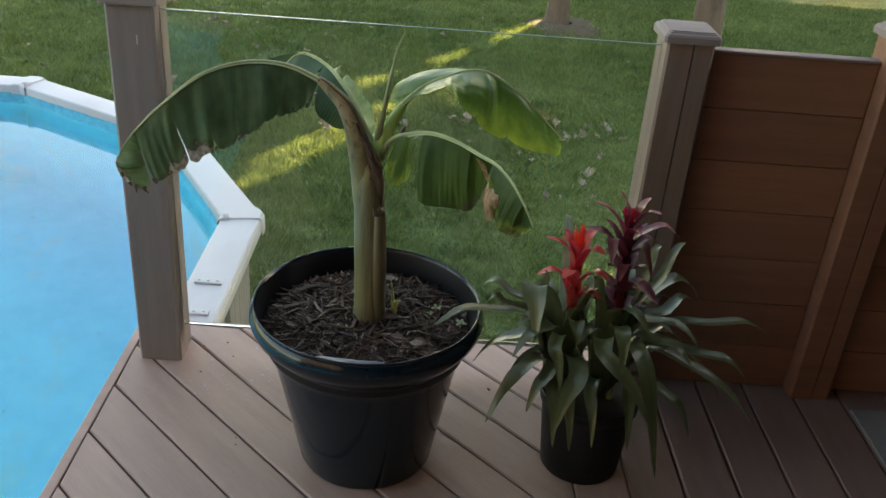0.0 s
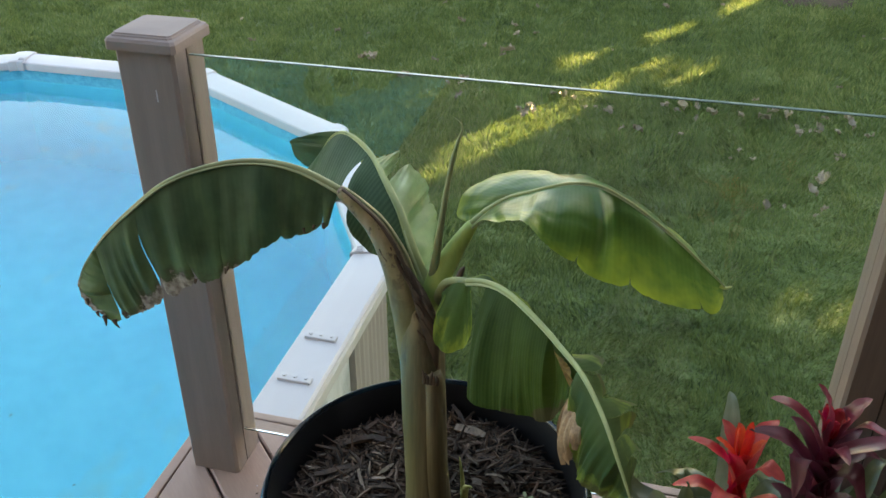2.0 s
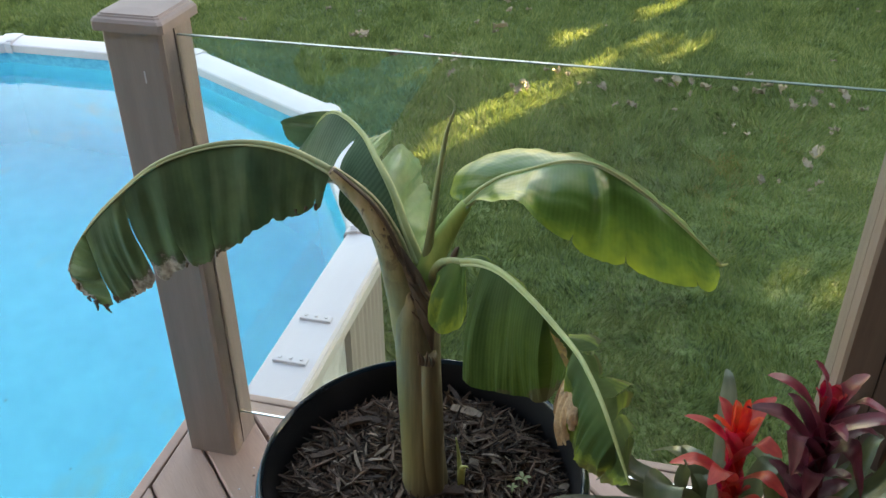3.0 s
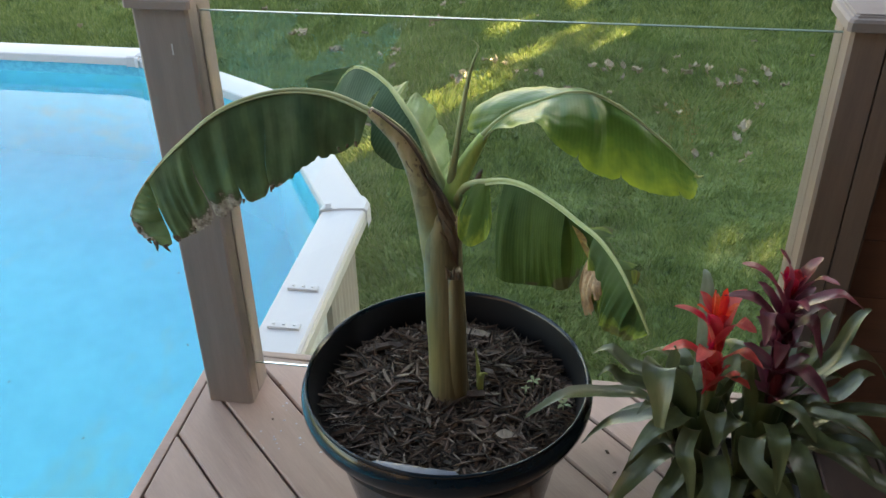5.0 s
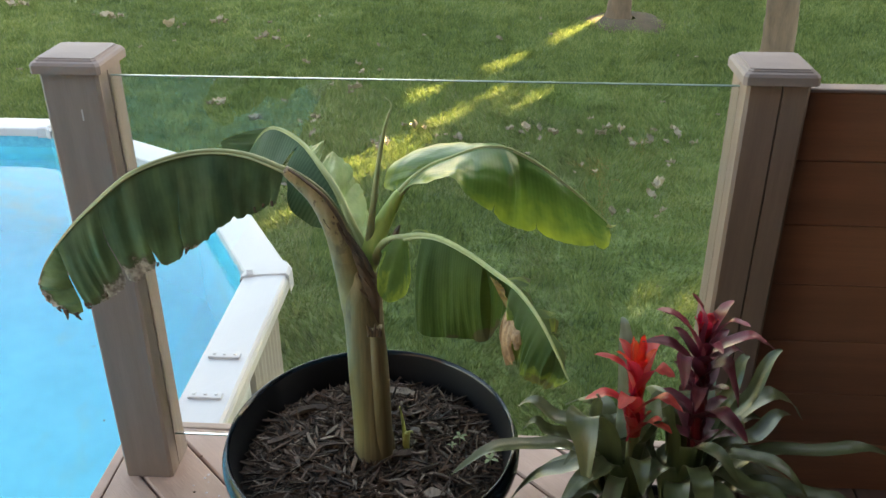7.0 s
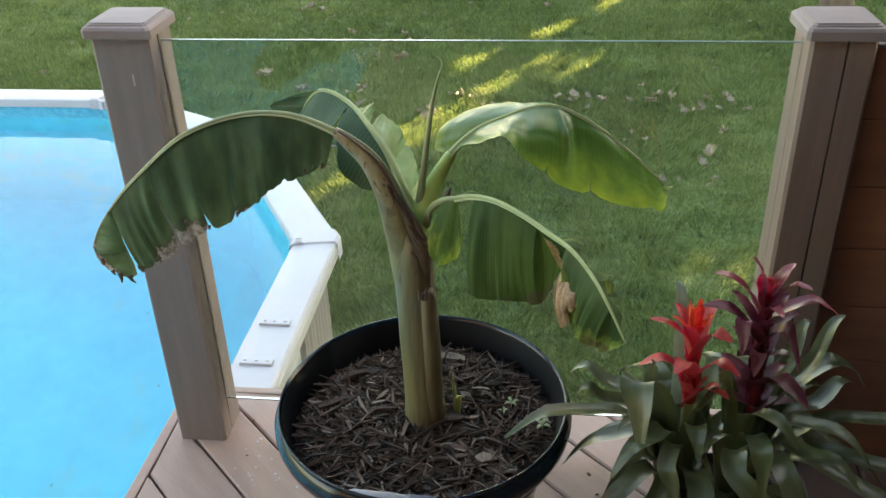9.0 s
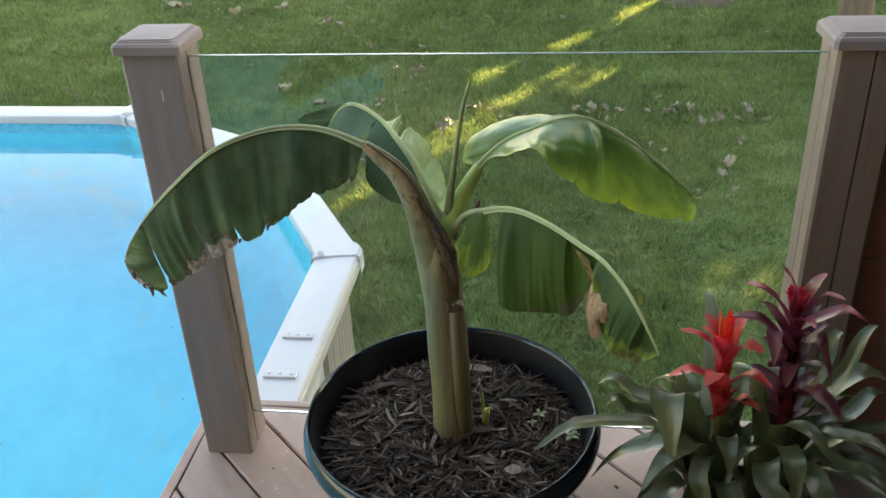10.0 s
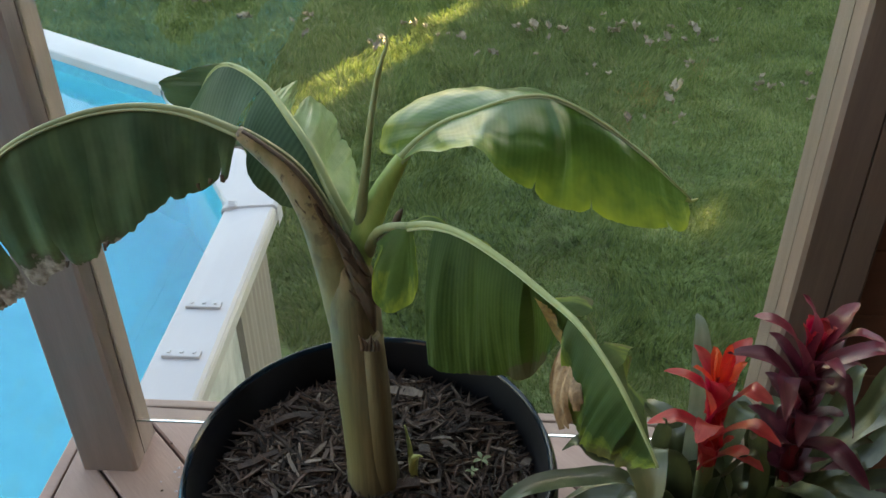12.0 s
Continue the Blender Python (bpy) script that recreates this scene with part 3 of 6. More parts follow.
def plank(poly, angle, name="deck_board", mat=DECK):
    """One board over a flat outline, with eased top edges; its own x axis runs along the grain."""
    cx, cy = sum(p[0] for p in poly) / len(poly), sum(p[1] for p in poly) / len(poly)
    c, s = math.cos(-angle), math.sin(-angle)
    loc = [((p[0] - cx) * c - (p[1] - cy) * s, (p[0] - cx) * s + (p[1] - cy) * c) for p in poly]
    n = len(loc)
    mx, my = max(abs(p[0]) for p in loc), max(abs(p[1]) for p in loc)
    inner = [(p[0] * (1 - 0.003 / mx), p[1] * (1 - 0.004 / my)) for p in loc]
    verts = [(*p, 0.0) for p in inner] + [(*p, -0.004) for p in loc] + [(*p, -0.025) for p in loc]
    faces = [tuple(range(n))]
    for k in (0, n):
        faces += [(k + i, k + n + i, k + n + (i + 1) % n, k + (i + 1) % n) for i in range(n)]
    ob = mesh_object(name, verts, faces, mat, deck)
    ob.location, ob.rotation_euler = (cx, cy, 0), (0, 0, angle)
    return ob


XL, XB, YB, YF = -0.084, 1.088, 0.124, -4.08
field = [(XL, YF), (XB, YF), (XB, YB), (XL, YB)]
for k in range(-24, 7):
    lo, hi = 0.118 + 0.188 * k, 0.118 + 0.188 * (k + 1) - GAP * 1.414
    poly = clipped(clipped(field, (1, 1), hi), (-1, -1), -lo)
    if len(poly) > 2 and (max(p[0] for p in poly) - min(p[0] for p in poly)) > 0.03:
        plank(poly, radians(-45))
for k in range(13):
    x0 = 1.091 + 0.134 * k
    plank([(x0, YF), (x0 + 0.134 - GAP, YF), (x0 + 0.134 - GAP, YB), (x0, YB)], radians(90), mat=DECK_SHADED if k else DECK)
part("fascia", box(-0.113, -0.088, -4.08, 0.148, -0.26, 0.0, 0.004), DECK, deck, "edge board along the pool side")
part("fascia", box(-0.0875, 2.79, 0.128, 0.150, -0.26, 0.0, 0.004), DECK, deck, "edge board along the lawn side")
for px, py in ((0.15, 0.02), (1.6, 0.02), (2.7, 0.02), (0.15, -3.9), (2.7, -3.9)):
    part("support_post", box(px - 0.07, px + 0.07, py - 0.07, py + 0.07, GROUND - 0.05, -0.23), FRAMING, deck)

# ---- railing posts, glass, fence ----


def rail_post(x, y, grooves, label, mat=SLEEVE, height=0.967):
    """A square composite sleeve with routed grooves and a stepped, bevelled cap."""
    p = thing("railing_post", (x, y, 0), label, "railing post", "posts of the deck railing")
    h = 0.0555
    # square outline with a notch in each grooved face
    g, d = 0.0018, 0.008
    ring = []
    corners = [(-h, -h), (h, -h), (h, h), (-h, h)]
    for i, (ax, ay) in enumerate(corners):
        bx, by = corners[(i + 1) % 4]
        ux, uy = (bx - ax) / (2 * h), (by - ay) / (2 * h)
        nx, ny = uy, -ux
        r = 0.006
        ring.append((ax + ux * r, ay + uy * r))
        if i in grooves:
            at = grooves[i]
            for off, depth in ((at - g, 0), (at - g, d), (at + g, d), (at + g, 0)):
                ring.append((ax + ux * (h + off) - nx * depth, ay + uy * (h + off) - ny * depth))
        ring.append((bx - ux * r, by - uy * r))
    n = len(ring)
    verts = [(*q, 0.0) for q in ring] + [(*q, height) for q in ring]
    mesh_object("sleeve", verts, [(i, (i + 1) % n, n + (i + 1) % n, n + i) for i in range(n)], mat, p)
    for i, at in grooves.items():
        (ax, ay), (bx, by) = corners[i], corners[(i + 1) % 4]
        ux, uy = (bx - ax) / (2 * h), (by - ay) / (2 * h)
        nx, ny = uy, -ux
        cx, cy = ax + ux * (h + at) - nx * 0.0070, ay + uy * (h + at) - ny * 0.0070
        sx, sy = abs(ux) * 0.0017 + abs(nx) * 0.0008, abs(uy) * 0.0017 + abs(ny) * 0.0008
        part("groove_insert", box(cx - sx, cx + sx, cy - sy, cy + sy, 0.002, height - 0.001), GROOVE, p)
    c = 0.066
    cap = [(c, height - 0.002), (c, height + 0.013), (c - 0.003, height + 0.018), (c - 0.008, height + 0.020), (c - 0.009, height + 0.0225), (c - 0.0115, height + 0.0230), (c - 0.0125, height + 0.0255), (c - 0.045, height + 0.0275)]
    verts, faces = [], []
    for r, z in [(h - 0.002, height - 0.002)] + cap:
        e = min(0.006, r * 0.15)
        verts += [(sx * (r - (e if k else 0)), sy * (r - (0 if k else e)), z) for sx, sy, k in ((-1, -1, 0), (-1, -1, 1), (1, -1, 1), (1, -1, 0), (1, 1, 0), (1, 1, 1), (-1, 1, 1), (-1, 1, 0))]
    for j in range(len(cap)):
        faces += [(8 * j + i, 8 * j + (i + 1) % 8, 8 * j + 8 + (i + 1) % 8, 8 * j + 8 + i) for i in range(8)]
    faces.append(tuple(8 * len(cap) + i for i in range(8)))
    mesh_object("cap", verts, faces, CAP, p, "paler bevelled cap")
    return p


pool_post = rail_post(0.0, 0.0, {1: -0.010}, "taupe composite railing post with a paler flat cap beside the pool")
rail_post(1.2775, 0.005, {3: 0.004, 0: 0.006}, "brown-taupe composite railing post with paler cap beside the fence", SLEEVE_BROWN)
rail_post(1.800, 0.005, {0: 0.006}, "brown composite post between two stretches of fence", FENCE, 1.0)

part("scuff", box(0.0126, 0.0154, -0.0564, -0.0552, 0.8740, 0.8960, 0.0004, 1), VINYL, pool_post, "small pale scuff on the sleeve")

panel = thing("glass_panel", (0, 0, 0), "clear frameless glass railing panel between two posts", "glass panel")
pane = part("pane", box(0.050, 1.228, -0.004, 0.004, 0.090, 0.945), GLASS, panel)
pane.visible_shadow = False
# pale strips along the pane's edges paint the sky gleam in the glass
part("top_edge", box(0.050, 1.228, -0.0032, 0.0032, 0.9453, 0.9467), EDGE, panel, "polished top edge with a painted sky line")
part("bottom_edge", box(0.050, 1.228, -0.0042, 0.0042, 0.0865, 0.0895), EDGE, panel, "polished bottom edge with a painted sky line")


def fence(x0, x1):
    f = tagged(part("fence", box(x0, x1, 0.012, 0.026, 0.0, 0.930), FENCE), "brown privacy fence of stacked horizontal boards on the deck", "fence", kind="")
    for k in range(7):
        z1 = 0.936 - 0.134 * k
        z0 = max(z1 - 0.1325, 0.002)
        b = part("fence_board", box(-(x1 - x0) / 2 + 0.001, (x1 - x0) / 2 - 0.001, -0.012, 0.0, z0 - z1, 0, 0.0018, 1), FENCE, f)
        b.location = ((x0 + x1) / 2, 0.0115, z1)
    part("top_strip", box(x0, x1, -0.004, 0.030, 0.9365, 0.944, 0.002, 1), CAP, f, "pale strip along the top")
    return f


fence(1.334, 1.744)
fence(1.8565, 2.79)

# ---- house side: unseen plain walls and overhead panels, added to block sky light ----
tagged(part("wall_south", box(-0.2, 2.92, -4.22, -4.1, GROUND, 4.6), SIDING), "plain unseen wall added behind the deck", "wall", kind="structure")
tagged(part("wall_southwest", box(-7.0, -0.2, -5.72, -5.6, GROUND, 6.6), SIDING), "plain unseen wall added beyond the pool to block sky light", "wall", kind="structure")
tagged(part("wall_return", box(-0.32, -0.2, -5.595, -4.225, GROUND, 6.6), SIDING), "plain unseen wall added between deck and pool end", "wall", kind="structure")
tagged(part("wall_east", box(2.8, 2.92, -4.09, 0.14, GROUND, 2.9), SIDING), "plain unseen wall added beside the deck", "wall", kind="structure")
# overhead panels out of view, sized to darken the deck below
tagged(part("ceiling", box(-0.6, 2.92, -4.09, -1.25, 2.25, 2.35), SHADE_PANEL), "plain unseen overhead panel added to shade the deck", "ceiling", kind="structure")
tagged(part("ceiling_east", box(1.25, 2.92, -1.245, 0.20, 1.72, 1.82), SHADE_PANEL), "plain unseen overhead panel added to shade the deck", "ceiling", kind="structure")

# ---- pool ----
PC = Vector((-2.176, 0.772, 0))
AP, RAIL_Z, WATER_Z = 2.18, -0.23, -0.345
SIDE = 2 * AP * math.tan(radians(15))
pool = thing("swimming_pool", (PC.x, PC.y, GROUND), "above-ground swimming pool with white top rails and blue liner", "pool")


def top_rail():
    """One straight rail: a shallow white channel with rolled edges, mitred at both ends."""
    prof = [(2.018, -0.045), (2.018, -0.006), (2.024, 0.0), (2.07, 0.003), (2.13, 0.003), (2.172, 0.0), (2.180, -0.008), (2.182, -0.022)]
    verts, faces = [], []
    t = math.tan(radians(15))
    for e in (-1, 1):
        for x, z in prof:
            verts.append((x, e * (x * t - 0.002), RAIL_Z - GROUND + z))
    n = len(prof)
    faces = [(i + 1, i, n + i, n + i + 1) for i in range(n - 1)]
    return verts, faces


def rail_lip():
    t = math.tan(radians(15))
    prof = [(2.1815, -0.018), (2.186, -0.026), (2.184, -0.066), (2.176, -0.070), (2.14, -0.070)]
    verts = [(x, e * (x * t - 0.002), RAIL_Z - GROUND + z) for e in (-1, 1) for x, z in prof]
    n = len(prof)
    return verts, [(i + 1, i, n + i, n + i + 1) for i in range(n - 1)]


def corner_cap():
    """The moulded cover over a joint of two rails."""
    verts, faces = [], []
    prof = [(2.013, -0.050), (2.013, 0.002), (2.021, 0.009), (2.10, 0.011), (2.178, 0.008), (2.190, -0.004), (2.192, -0.074)]
    c = math.cos(radians(15))
    cols = [(-0.055, 0.0), (-0.052, 1.0), (0.0, 1.0), (0.052, 1.0), (0.055, 0.0)]
    for y, k in cols:
        for x, z in prof:
            xx = x / c - abs(y) * math.tan(radians(15))
            verts.append((xx - (1 - k) * 0.001, y * (0.75 + 0.25 * (x - 1.99) / 0.2), RAIL_Z - GROUND + z - (1 - k) * 0.010))
    n = len(prof)
    for j in range(len(cols) - 1):
        faces += [(j * n + i, j * n + i + 1, (j + 1) * n + i + 1, (j + 1) * n + i) for i in range(n - 1)]
    return verts, faces


def ribbed_upright():
    """A broad fluted cover that wraps the joint of two wall panels."""
    t, top = math.tan(radians(15)), RAIL_Z - GROUND - 0.066
    half, n = 0.330, 132
    verts, faces = [], []
    for k in range(n + 1):
        y = -half + 2 * half * k / n
        flute = 0.0045 * math.cos(2 * math.pi * y / 0.043)
        x = 2.190 - abs(y) * t + flute
        if k in (0, n):
            x = 2.165 - abs(y) * t
        verts += [(x, y, 0.0), (x, y, top), (2.150 - abs(y) * t, y, top)]
    for k in range(n):
        a, b = 3 * k, 3 * k + 3
        faces += [(a, b, b + 1, a + 1), (a + 1, b + 1, b + 2, a + 2)]
    return verts, faces


def cap_clip():
    """The small slotted clip on the pool side of a corner cover."""
    bm = box(2.090, 2.122, -0.048, -0.010, RAIL_Z - GROUND + 0.008, RAIL_Z - GROUND + 0.017, 0.002, 1)
    for k in range(3):
        y = -0.040 + 0.011 * k
        slot = box(2.095, 2.117, y - 0.002, y + 0.002, RAIL_Z - GROUND + 0.016, RAIL_Z - GROUND + 0.0195, 0.0)
        me = bpy.data.meshes.new("slot")
        slot.to_mesh(me)
        slot.free()
        bm.from_mesh(me)
    return bm


# an oval: two half twelve-sided ends joined by three straight sections on each long side
sections = [(30 * k, 0.0) for k in range(7)] + [(side, -k * SIDE) for side in (0, 180) for k in (1, 2, 3)] + [(180 + 30 * k, -3 * SIDE) for k in range(1, 6)]
joints = [(15 + 30 * k, 0.0) for k in range(6)] + [(side, -k * SIDE) for side in (-15, 195) for k in (0, 1, 2)] + [(195 + 30 * k, -3 * SIDE) for k in range(6)]
WALL_W = 2.09 * math.tan(radians(15))
for turn, dy in sections:
    for nm, (v, f), mt, lb in (("top_rail", top_rail(), VINYL, ""), ("rail_lip", rail_lip(), CREAM, "pale outer lip")):
        ob = mesh_object(nm, v, f, mt, pool, lb)
        ob.rotation_euler, ob.location = (0, 0, radians(turn)), (0, dy, 0)
    ob = part("wall_panel", box(2.075, 2.09, -WALL_W - 0.02, WALL_W + 0.02, 0.0, RAIL_Z - GROUND - 0.02), POOLWALL, pool, "mottled grey pool wall")
    ob.rotation_euler, ob.location = (0, 0, radians(turn)), (0, dy, 0)
for turn, dy in joints:
    ob = mesh_object("corner_cap", *corner_cap(), VINYL, pool)
    ob.rotation_euler, ob.location = (0, 0, radians(turn)), (0, dy, 0)
    ob = part("cap_clip", cap_clip(), VINYL, pool)
    ob.rotation_euler, ob.location = (0, 0, radians(turn)), (0, dy, 0)
    ob = mesh_object("upright", *ribbed_upright(), UPRIGHT, pool, "fluted grey upright")
    ob.rotation_euler, ob.location = (0, 0, radians(turn)), (0, dy, 0)
depth = RAIL_Z - GROUND
R_IN = 2.034 / math.cos(radians(15))
outline = [(R_IN * math.cos(radians(15 + 30 * k)), R_IN * math.sin(radians(15 + 30 * k))) for k in range(6)]
outline += [(R_IN * math.cos(radians(195 + 30 * k)), R_IN * math.sin(radians(195 + 30 * k)) - 3 * SIDE) for k in range(6)]
mesh_object("liner", [(*p, depth - 0.03) for p in outline] + [(*p, 0.06) for p in outline],
            [(k, 12 + k, 12 + (k + 1) % 12, (k + 1) % 12) for k in range(12)] + [tuple(12 + k for k in range(12))], LINER, pool, "blue vinyl liner")
wat = mesh_object("water", [(p[0] * 0.999, p[1] * 0.999, WATER_Z - GROUND) for p in outline], [tuple(range(12))], WATER, pool, "still clear blue water")
wat.visible_shadow = False


def rail_bracket(y, length):
    """A short white strip screwed across the rail."""
    b = thing("rail_bracket", (-0.077, y, RAIL_Z + 0.003), "short white plastic strip screwed across the pool rail", "bracket", "strips on the pool rail")
    part("strip", box(-length / 2, length / 2, -0.014, 0.014, 0.0, 0.010, 0.003), VINYL, b)
    for k in (-1, 0, 1):
        bm = bmesh.new()
        bmesh.ops.create_cone(bm, cap_ends=True, segments=12, radius1=0.0065, radius2=0.005, depth=0.004)
        s = part("screw", bm, SCREW, b, "dull metal screw")
        s.location = (k * length * 0.33, 0.002, 0.0115)
    return b


rail_bracket(0.541, 0.104)
rail_bracket(0.753, 0.102)


# ---- grey mat ----
tagged(part("outdoor_mat", box(1.895, 2.75, -1.30, -0.10, 0.0005, 0.012, 0.004), MAT), "flat grey outdoor mat lying on the deck", "mat")

# ---- big pot with banana plant ----
POT_AT = (0.588, -0.360, 0.0)
MULCH_AT = (0.583, -0.377, 0.0)
pot = thing("plant_pot", POT_AT, "large glossy dark navy plant pot standing on the deck", "plant pot")
LEAN = (-0.0137, -0.0470)


def leaning(verts):
    """The whole pot leans a little towards the open side of the deck."""
    return [(x + LEAN[0] * z, y + LEAN[1] * z, z) for x, y, z in verts]


body = [(0.148, 0.0), (0.155, 0.003), (0.159, 0.012), (0.178, 0.12), (0.196, 0.22), (0.2115, 0.305), (0.2145, 0.318), (0.2190, 0.327), (0.2230, 0.336), (0.2285, 0.346), (0.2350, 0.356), (0.2430, 0.367), (0.2510, 0.378), (0.2565, 0.389), (0.2588, 0.400), (0.2578, 0.410), (0.2535, 0.419), (0.2496, 0.4240)]
v, f = lathe(body, 96, 0.006)
mesh_object("body", leaning(v), f, POT, pot, smooth=True)
lip = [(0.2494, 0.4236), (0.2498, 0.426), (0.2502, 0.430), (0.2490, 0.4330), (0.2470, 0.4325), (0.2440, 0.4255)]
v, f = lathe(lip, 96, 0.006)
mesh_object("rim", leaning(v), f[:-1], POT, pot, "rolled glossy rim", smooth=True)
v, f = lathe([(0.2440, 0.4255), (0.236, 0.40), (0.230, 0.35), (0.226, 0.33)], 96, 0.006)
mesh_object("inner_wall", leaning(v), f[:-1], BLACKPOT, pot, "dull black inside of the pot", smooth=True)
# a stretch of the rim is dented inwards and pale blue-grey
wv, wf = [], []
for i in range(25):
    u = i / 24
    a = radians(250 + 33 * u)
    w = math.sin(math.pi * u) ** 0.5 * (1 + 0.22 * noise.noise((u * 9, 1.7, 0)))
    for q in range(5):
        r = 0.2470 - 0.018 * w * q / 4
        z = 0.4335 - 0.0035 * w * (q / 4) ** 2 + 0.0006 * noise.noise((u * 14, q * 0.7, 5))
        wv.append((r * math.cos(a), r * math.sin(a), z))
for i in range(24):
    wf += [(5 * i + q, 5 * i + q + 1, 5 * i + q + 6, 5 * i + q + 5) for q in range(4)]
b = len(wv)
wv += [(x * 0.997, y * 0.997, z - 0.0028) for x, y, z in wv]
wf += [tuple(b + k for k in reversed(fc)) for fc in wf]
wf += [(5 * i + 4, b + 5 * i + 4, b + 5 * i + 9, 5 * i + 9) for i in range(24)]
mesh_object("rim_dent", leaning(wv), wf, PALE_RIM_BLUE, pot, "dented, pale blue-grey stretch of the rim", smooth=True)
SOIL_Z = 0.368
sv, sf = [], []
for j in range(15):
    for i in range(48):
        a, r = 2 * math.pi * i / 48, 0.2335 * j / 14
        x, y = r * math.cos(a), r * math.sin(a)
        sv.append((x, y, SOIL_Z + 0.018 * (1 - (r / 0.2335) ** 2) - 0.012 * max(0, (r - 0.2) / 0.03) + 0.010 * noise.noise((x * 14, y * 14, 2))))
for j in range(14):
    for i in range(48):
        sf.append((j * 48 + i, j * 48 + (i + 1) % 48, (j + 1) * 48 + (i + 1) % 48, (j + 1) * 48 + i))
mesh_object("soil", leaning(sv), sf, SOIL, pot, "dark moist soil", smooth=True)


def chip_mesh(rng, verts, faces, x, y, z, length, width, thick, yaw, tilt, roll):
    """A splintered sliver: tapered, slightly bent box."""
    m = Matrix.LocRotScale((x, y, z), Euler((roll, tilt, yaw)), None)
    b = len(verts)
    bend = rng.normal(0, 0.20) * length
    for t, k in ((-0.5, rng.uniform(0.15, 0.8)), (-0.15, 1.0), (0.2, rng.uniform(0.7, 1.0)), (0.5, rng.uniform(0.1, 0.7))):
        for sy, sz in ((-1, -1), (1, -1), (1, 1), (-1, 1)):
            verts.append(m @ Vector((t * length, sy * width * k / 2 + bend * (0.25 - t * t) + rng.normal(0, width * 0.06), sz * thick * k / 2)))
    for j in range(3):
        faces.extend((b + 4 * j + i, b + 4 * j + (i + 1) % 4, b + 4 * j + 4 + (i + 1) % 4, b + 4 * j + 4 + i) for i in range(4))
    faces.extend([(b + 3, b + 2, b + 1, b), (b + 12, b + 13, b + 14, b + 15)])


def soil_height(r):
    return SOIL_Z + 0.018 * (1 - (r / 0.2335) ** 2) - 0.012 * max(0, (r - 0.2) / 0.03)


rng = np.random.default_rng(11)
cv, cf = [], []
for k in range(5600):
    r, a = 0.227 * math.sqrt(rng.random()), rng.random() * 2 * math.pi
    if k % 4:
        L = float(np.clip(rng.lognormal(-4.0, 0.4), 0.007, 0.035))
        wd, th = L * rng.uniform(0.06, 0.20), rng.uniform(0.0015, 0.0035)
    else:
        L = float(np.clip(rng.lognormal(-3.1, 0.35), 0.025, 0.085))
        wd, th = L * rng.uniform(0.030, 0.085), rng.uniform(0.002, 0.0050)
    if r + L * 0.45 > 0.232:
        r = max(0.0, 0.232 - L * 0.45)
    chip_mesh(rng, cv, cf, r * math.cos(a), r * math.sin(a), soil_height(r) + rng.uniform(-0.002, 0.012), L, wd, th, rng.random() * 6.28, rng.normal(0, 0.35 if r < 0.19 else 0.1), rng.normal(0, 0.9))
slivers = np.random.default_rng(37)
for k in range(240):
    r, a = 0.205 * math.sqrt(slivers.random()), slivers.random() * 2 * math.pi
    L = float(np.clip(slivers.lognormal(-3.15, 0.35), 0.022, 0.075))
    pv, pf = [], []
    chip_mesh(slivers, pv, pf, 0, 0, 0, L, L * slivers.uniform(0.05, 0.12), slivers.uniform(0.002, 0.0045), 0, 0, slivers.normal(0, 0.5))
    o = tagged(mesh_object("bark_sliver", pv, pf, SLIVER), "dark splintered sliver of bark lying on the mulch", "bark sliver", "bark slivers in the pot")
    o.location = (MULCH_AT[0] + r * math.cos(a), MULCH_AT[1] + r * math.sin(a), soil_height(r) + slivers.uniform(0.008, 0.014))
    o.rotation_euler = (0, slivers.normal(0, 0.14), slivers.random() * 6.28)
mulch = tagged(mesh_object("bark_mulch", cv, cf, CHIP), "dark shredded bark mulch filling the pot", "mulch", kind="stuff")
mulch.location = MULCH_AT
cv, cf = [], []
for _ in range(110):
    r, a = 0.215 * math.sqrt(rng.random()), rng.random() * 2 * math.pi
    L = rng.uniform(0.014, 0.045)
    chip_mesh(rng, cv, cf, r * math.cos(a), r * math.sin(a), soil_height(r) + rng.uniform(0.009, 0.015), L, L * rng.uniform(0.06, 0.2), 0.0025, rng.random() * 6.28, rng.normal(0, 0.25), rng.normal(0, 0.4))
pale = tagged(mesh_object("bark_flakes", cv, cf, PALECHIP), "pale weathered bark flakes scattered on the dark mulch", "mulch", kind="stuff")
pale.location = MULCH_AT
for x, y, L, w, yaw in ((0.031, 0.165, 0.055, 0.016, -0.15), (0.116, -0.107, 0.036, 0.018, 0.05), (0.027, -0.024, 0.085, 0.017, 0.12), (-0.131, 0.096, 0.08, 0.012, 0.45), (-0.165, 0.018, 0.06, 0.01, 0.6), (0.157, 0.186, 0.055, 0.009, -0.4), (0.215, 0.045, 0.02, 0.014, 0.9), (0.073, 0.039, 0.034, 0.013, -0.8)):
    cv, cf = [], []
    chip_mesh(rng, cv, cf, 0, 0, 0, L, w, 0.006, 0, 0, 0.2)
    o = tagged(mesh_object("bark_chunk", cv, cf, PALECHIP if w > 0.0155 and L < 0.06 or w == 0.014 else CHIP), "larger chunk of bark lying on the mulch", "bark chunk", "bark chunks in the pot")
    r = math.hypot(x, y)
    o.location, o.rotation_euler = (MULCH_AT[0] + x, MULCH_AT[1] + y, soil_height(r) + 0.015), (0, 0, yaw)

plant = thing("banana_plant", (0.588, -0.38, 0.385), "young banana plant with arching, partly torn green leaves", "banana plant")
OX = Vector(plant.location)


def local(points):
    return [tuple(Vector(p) - OX) for p in points]


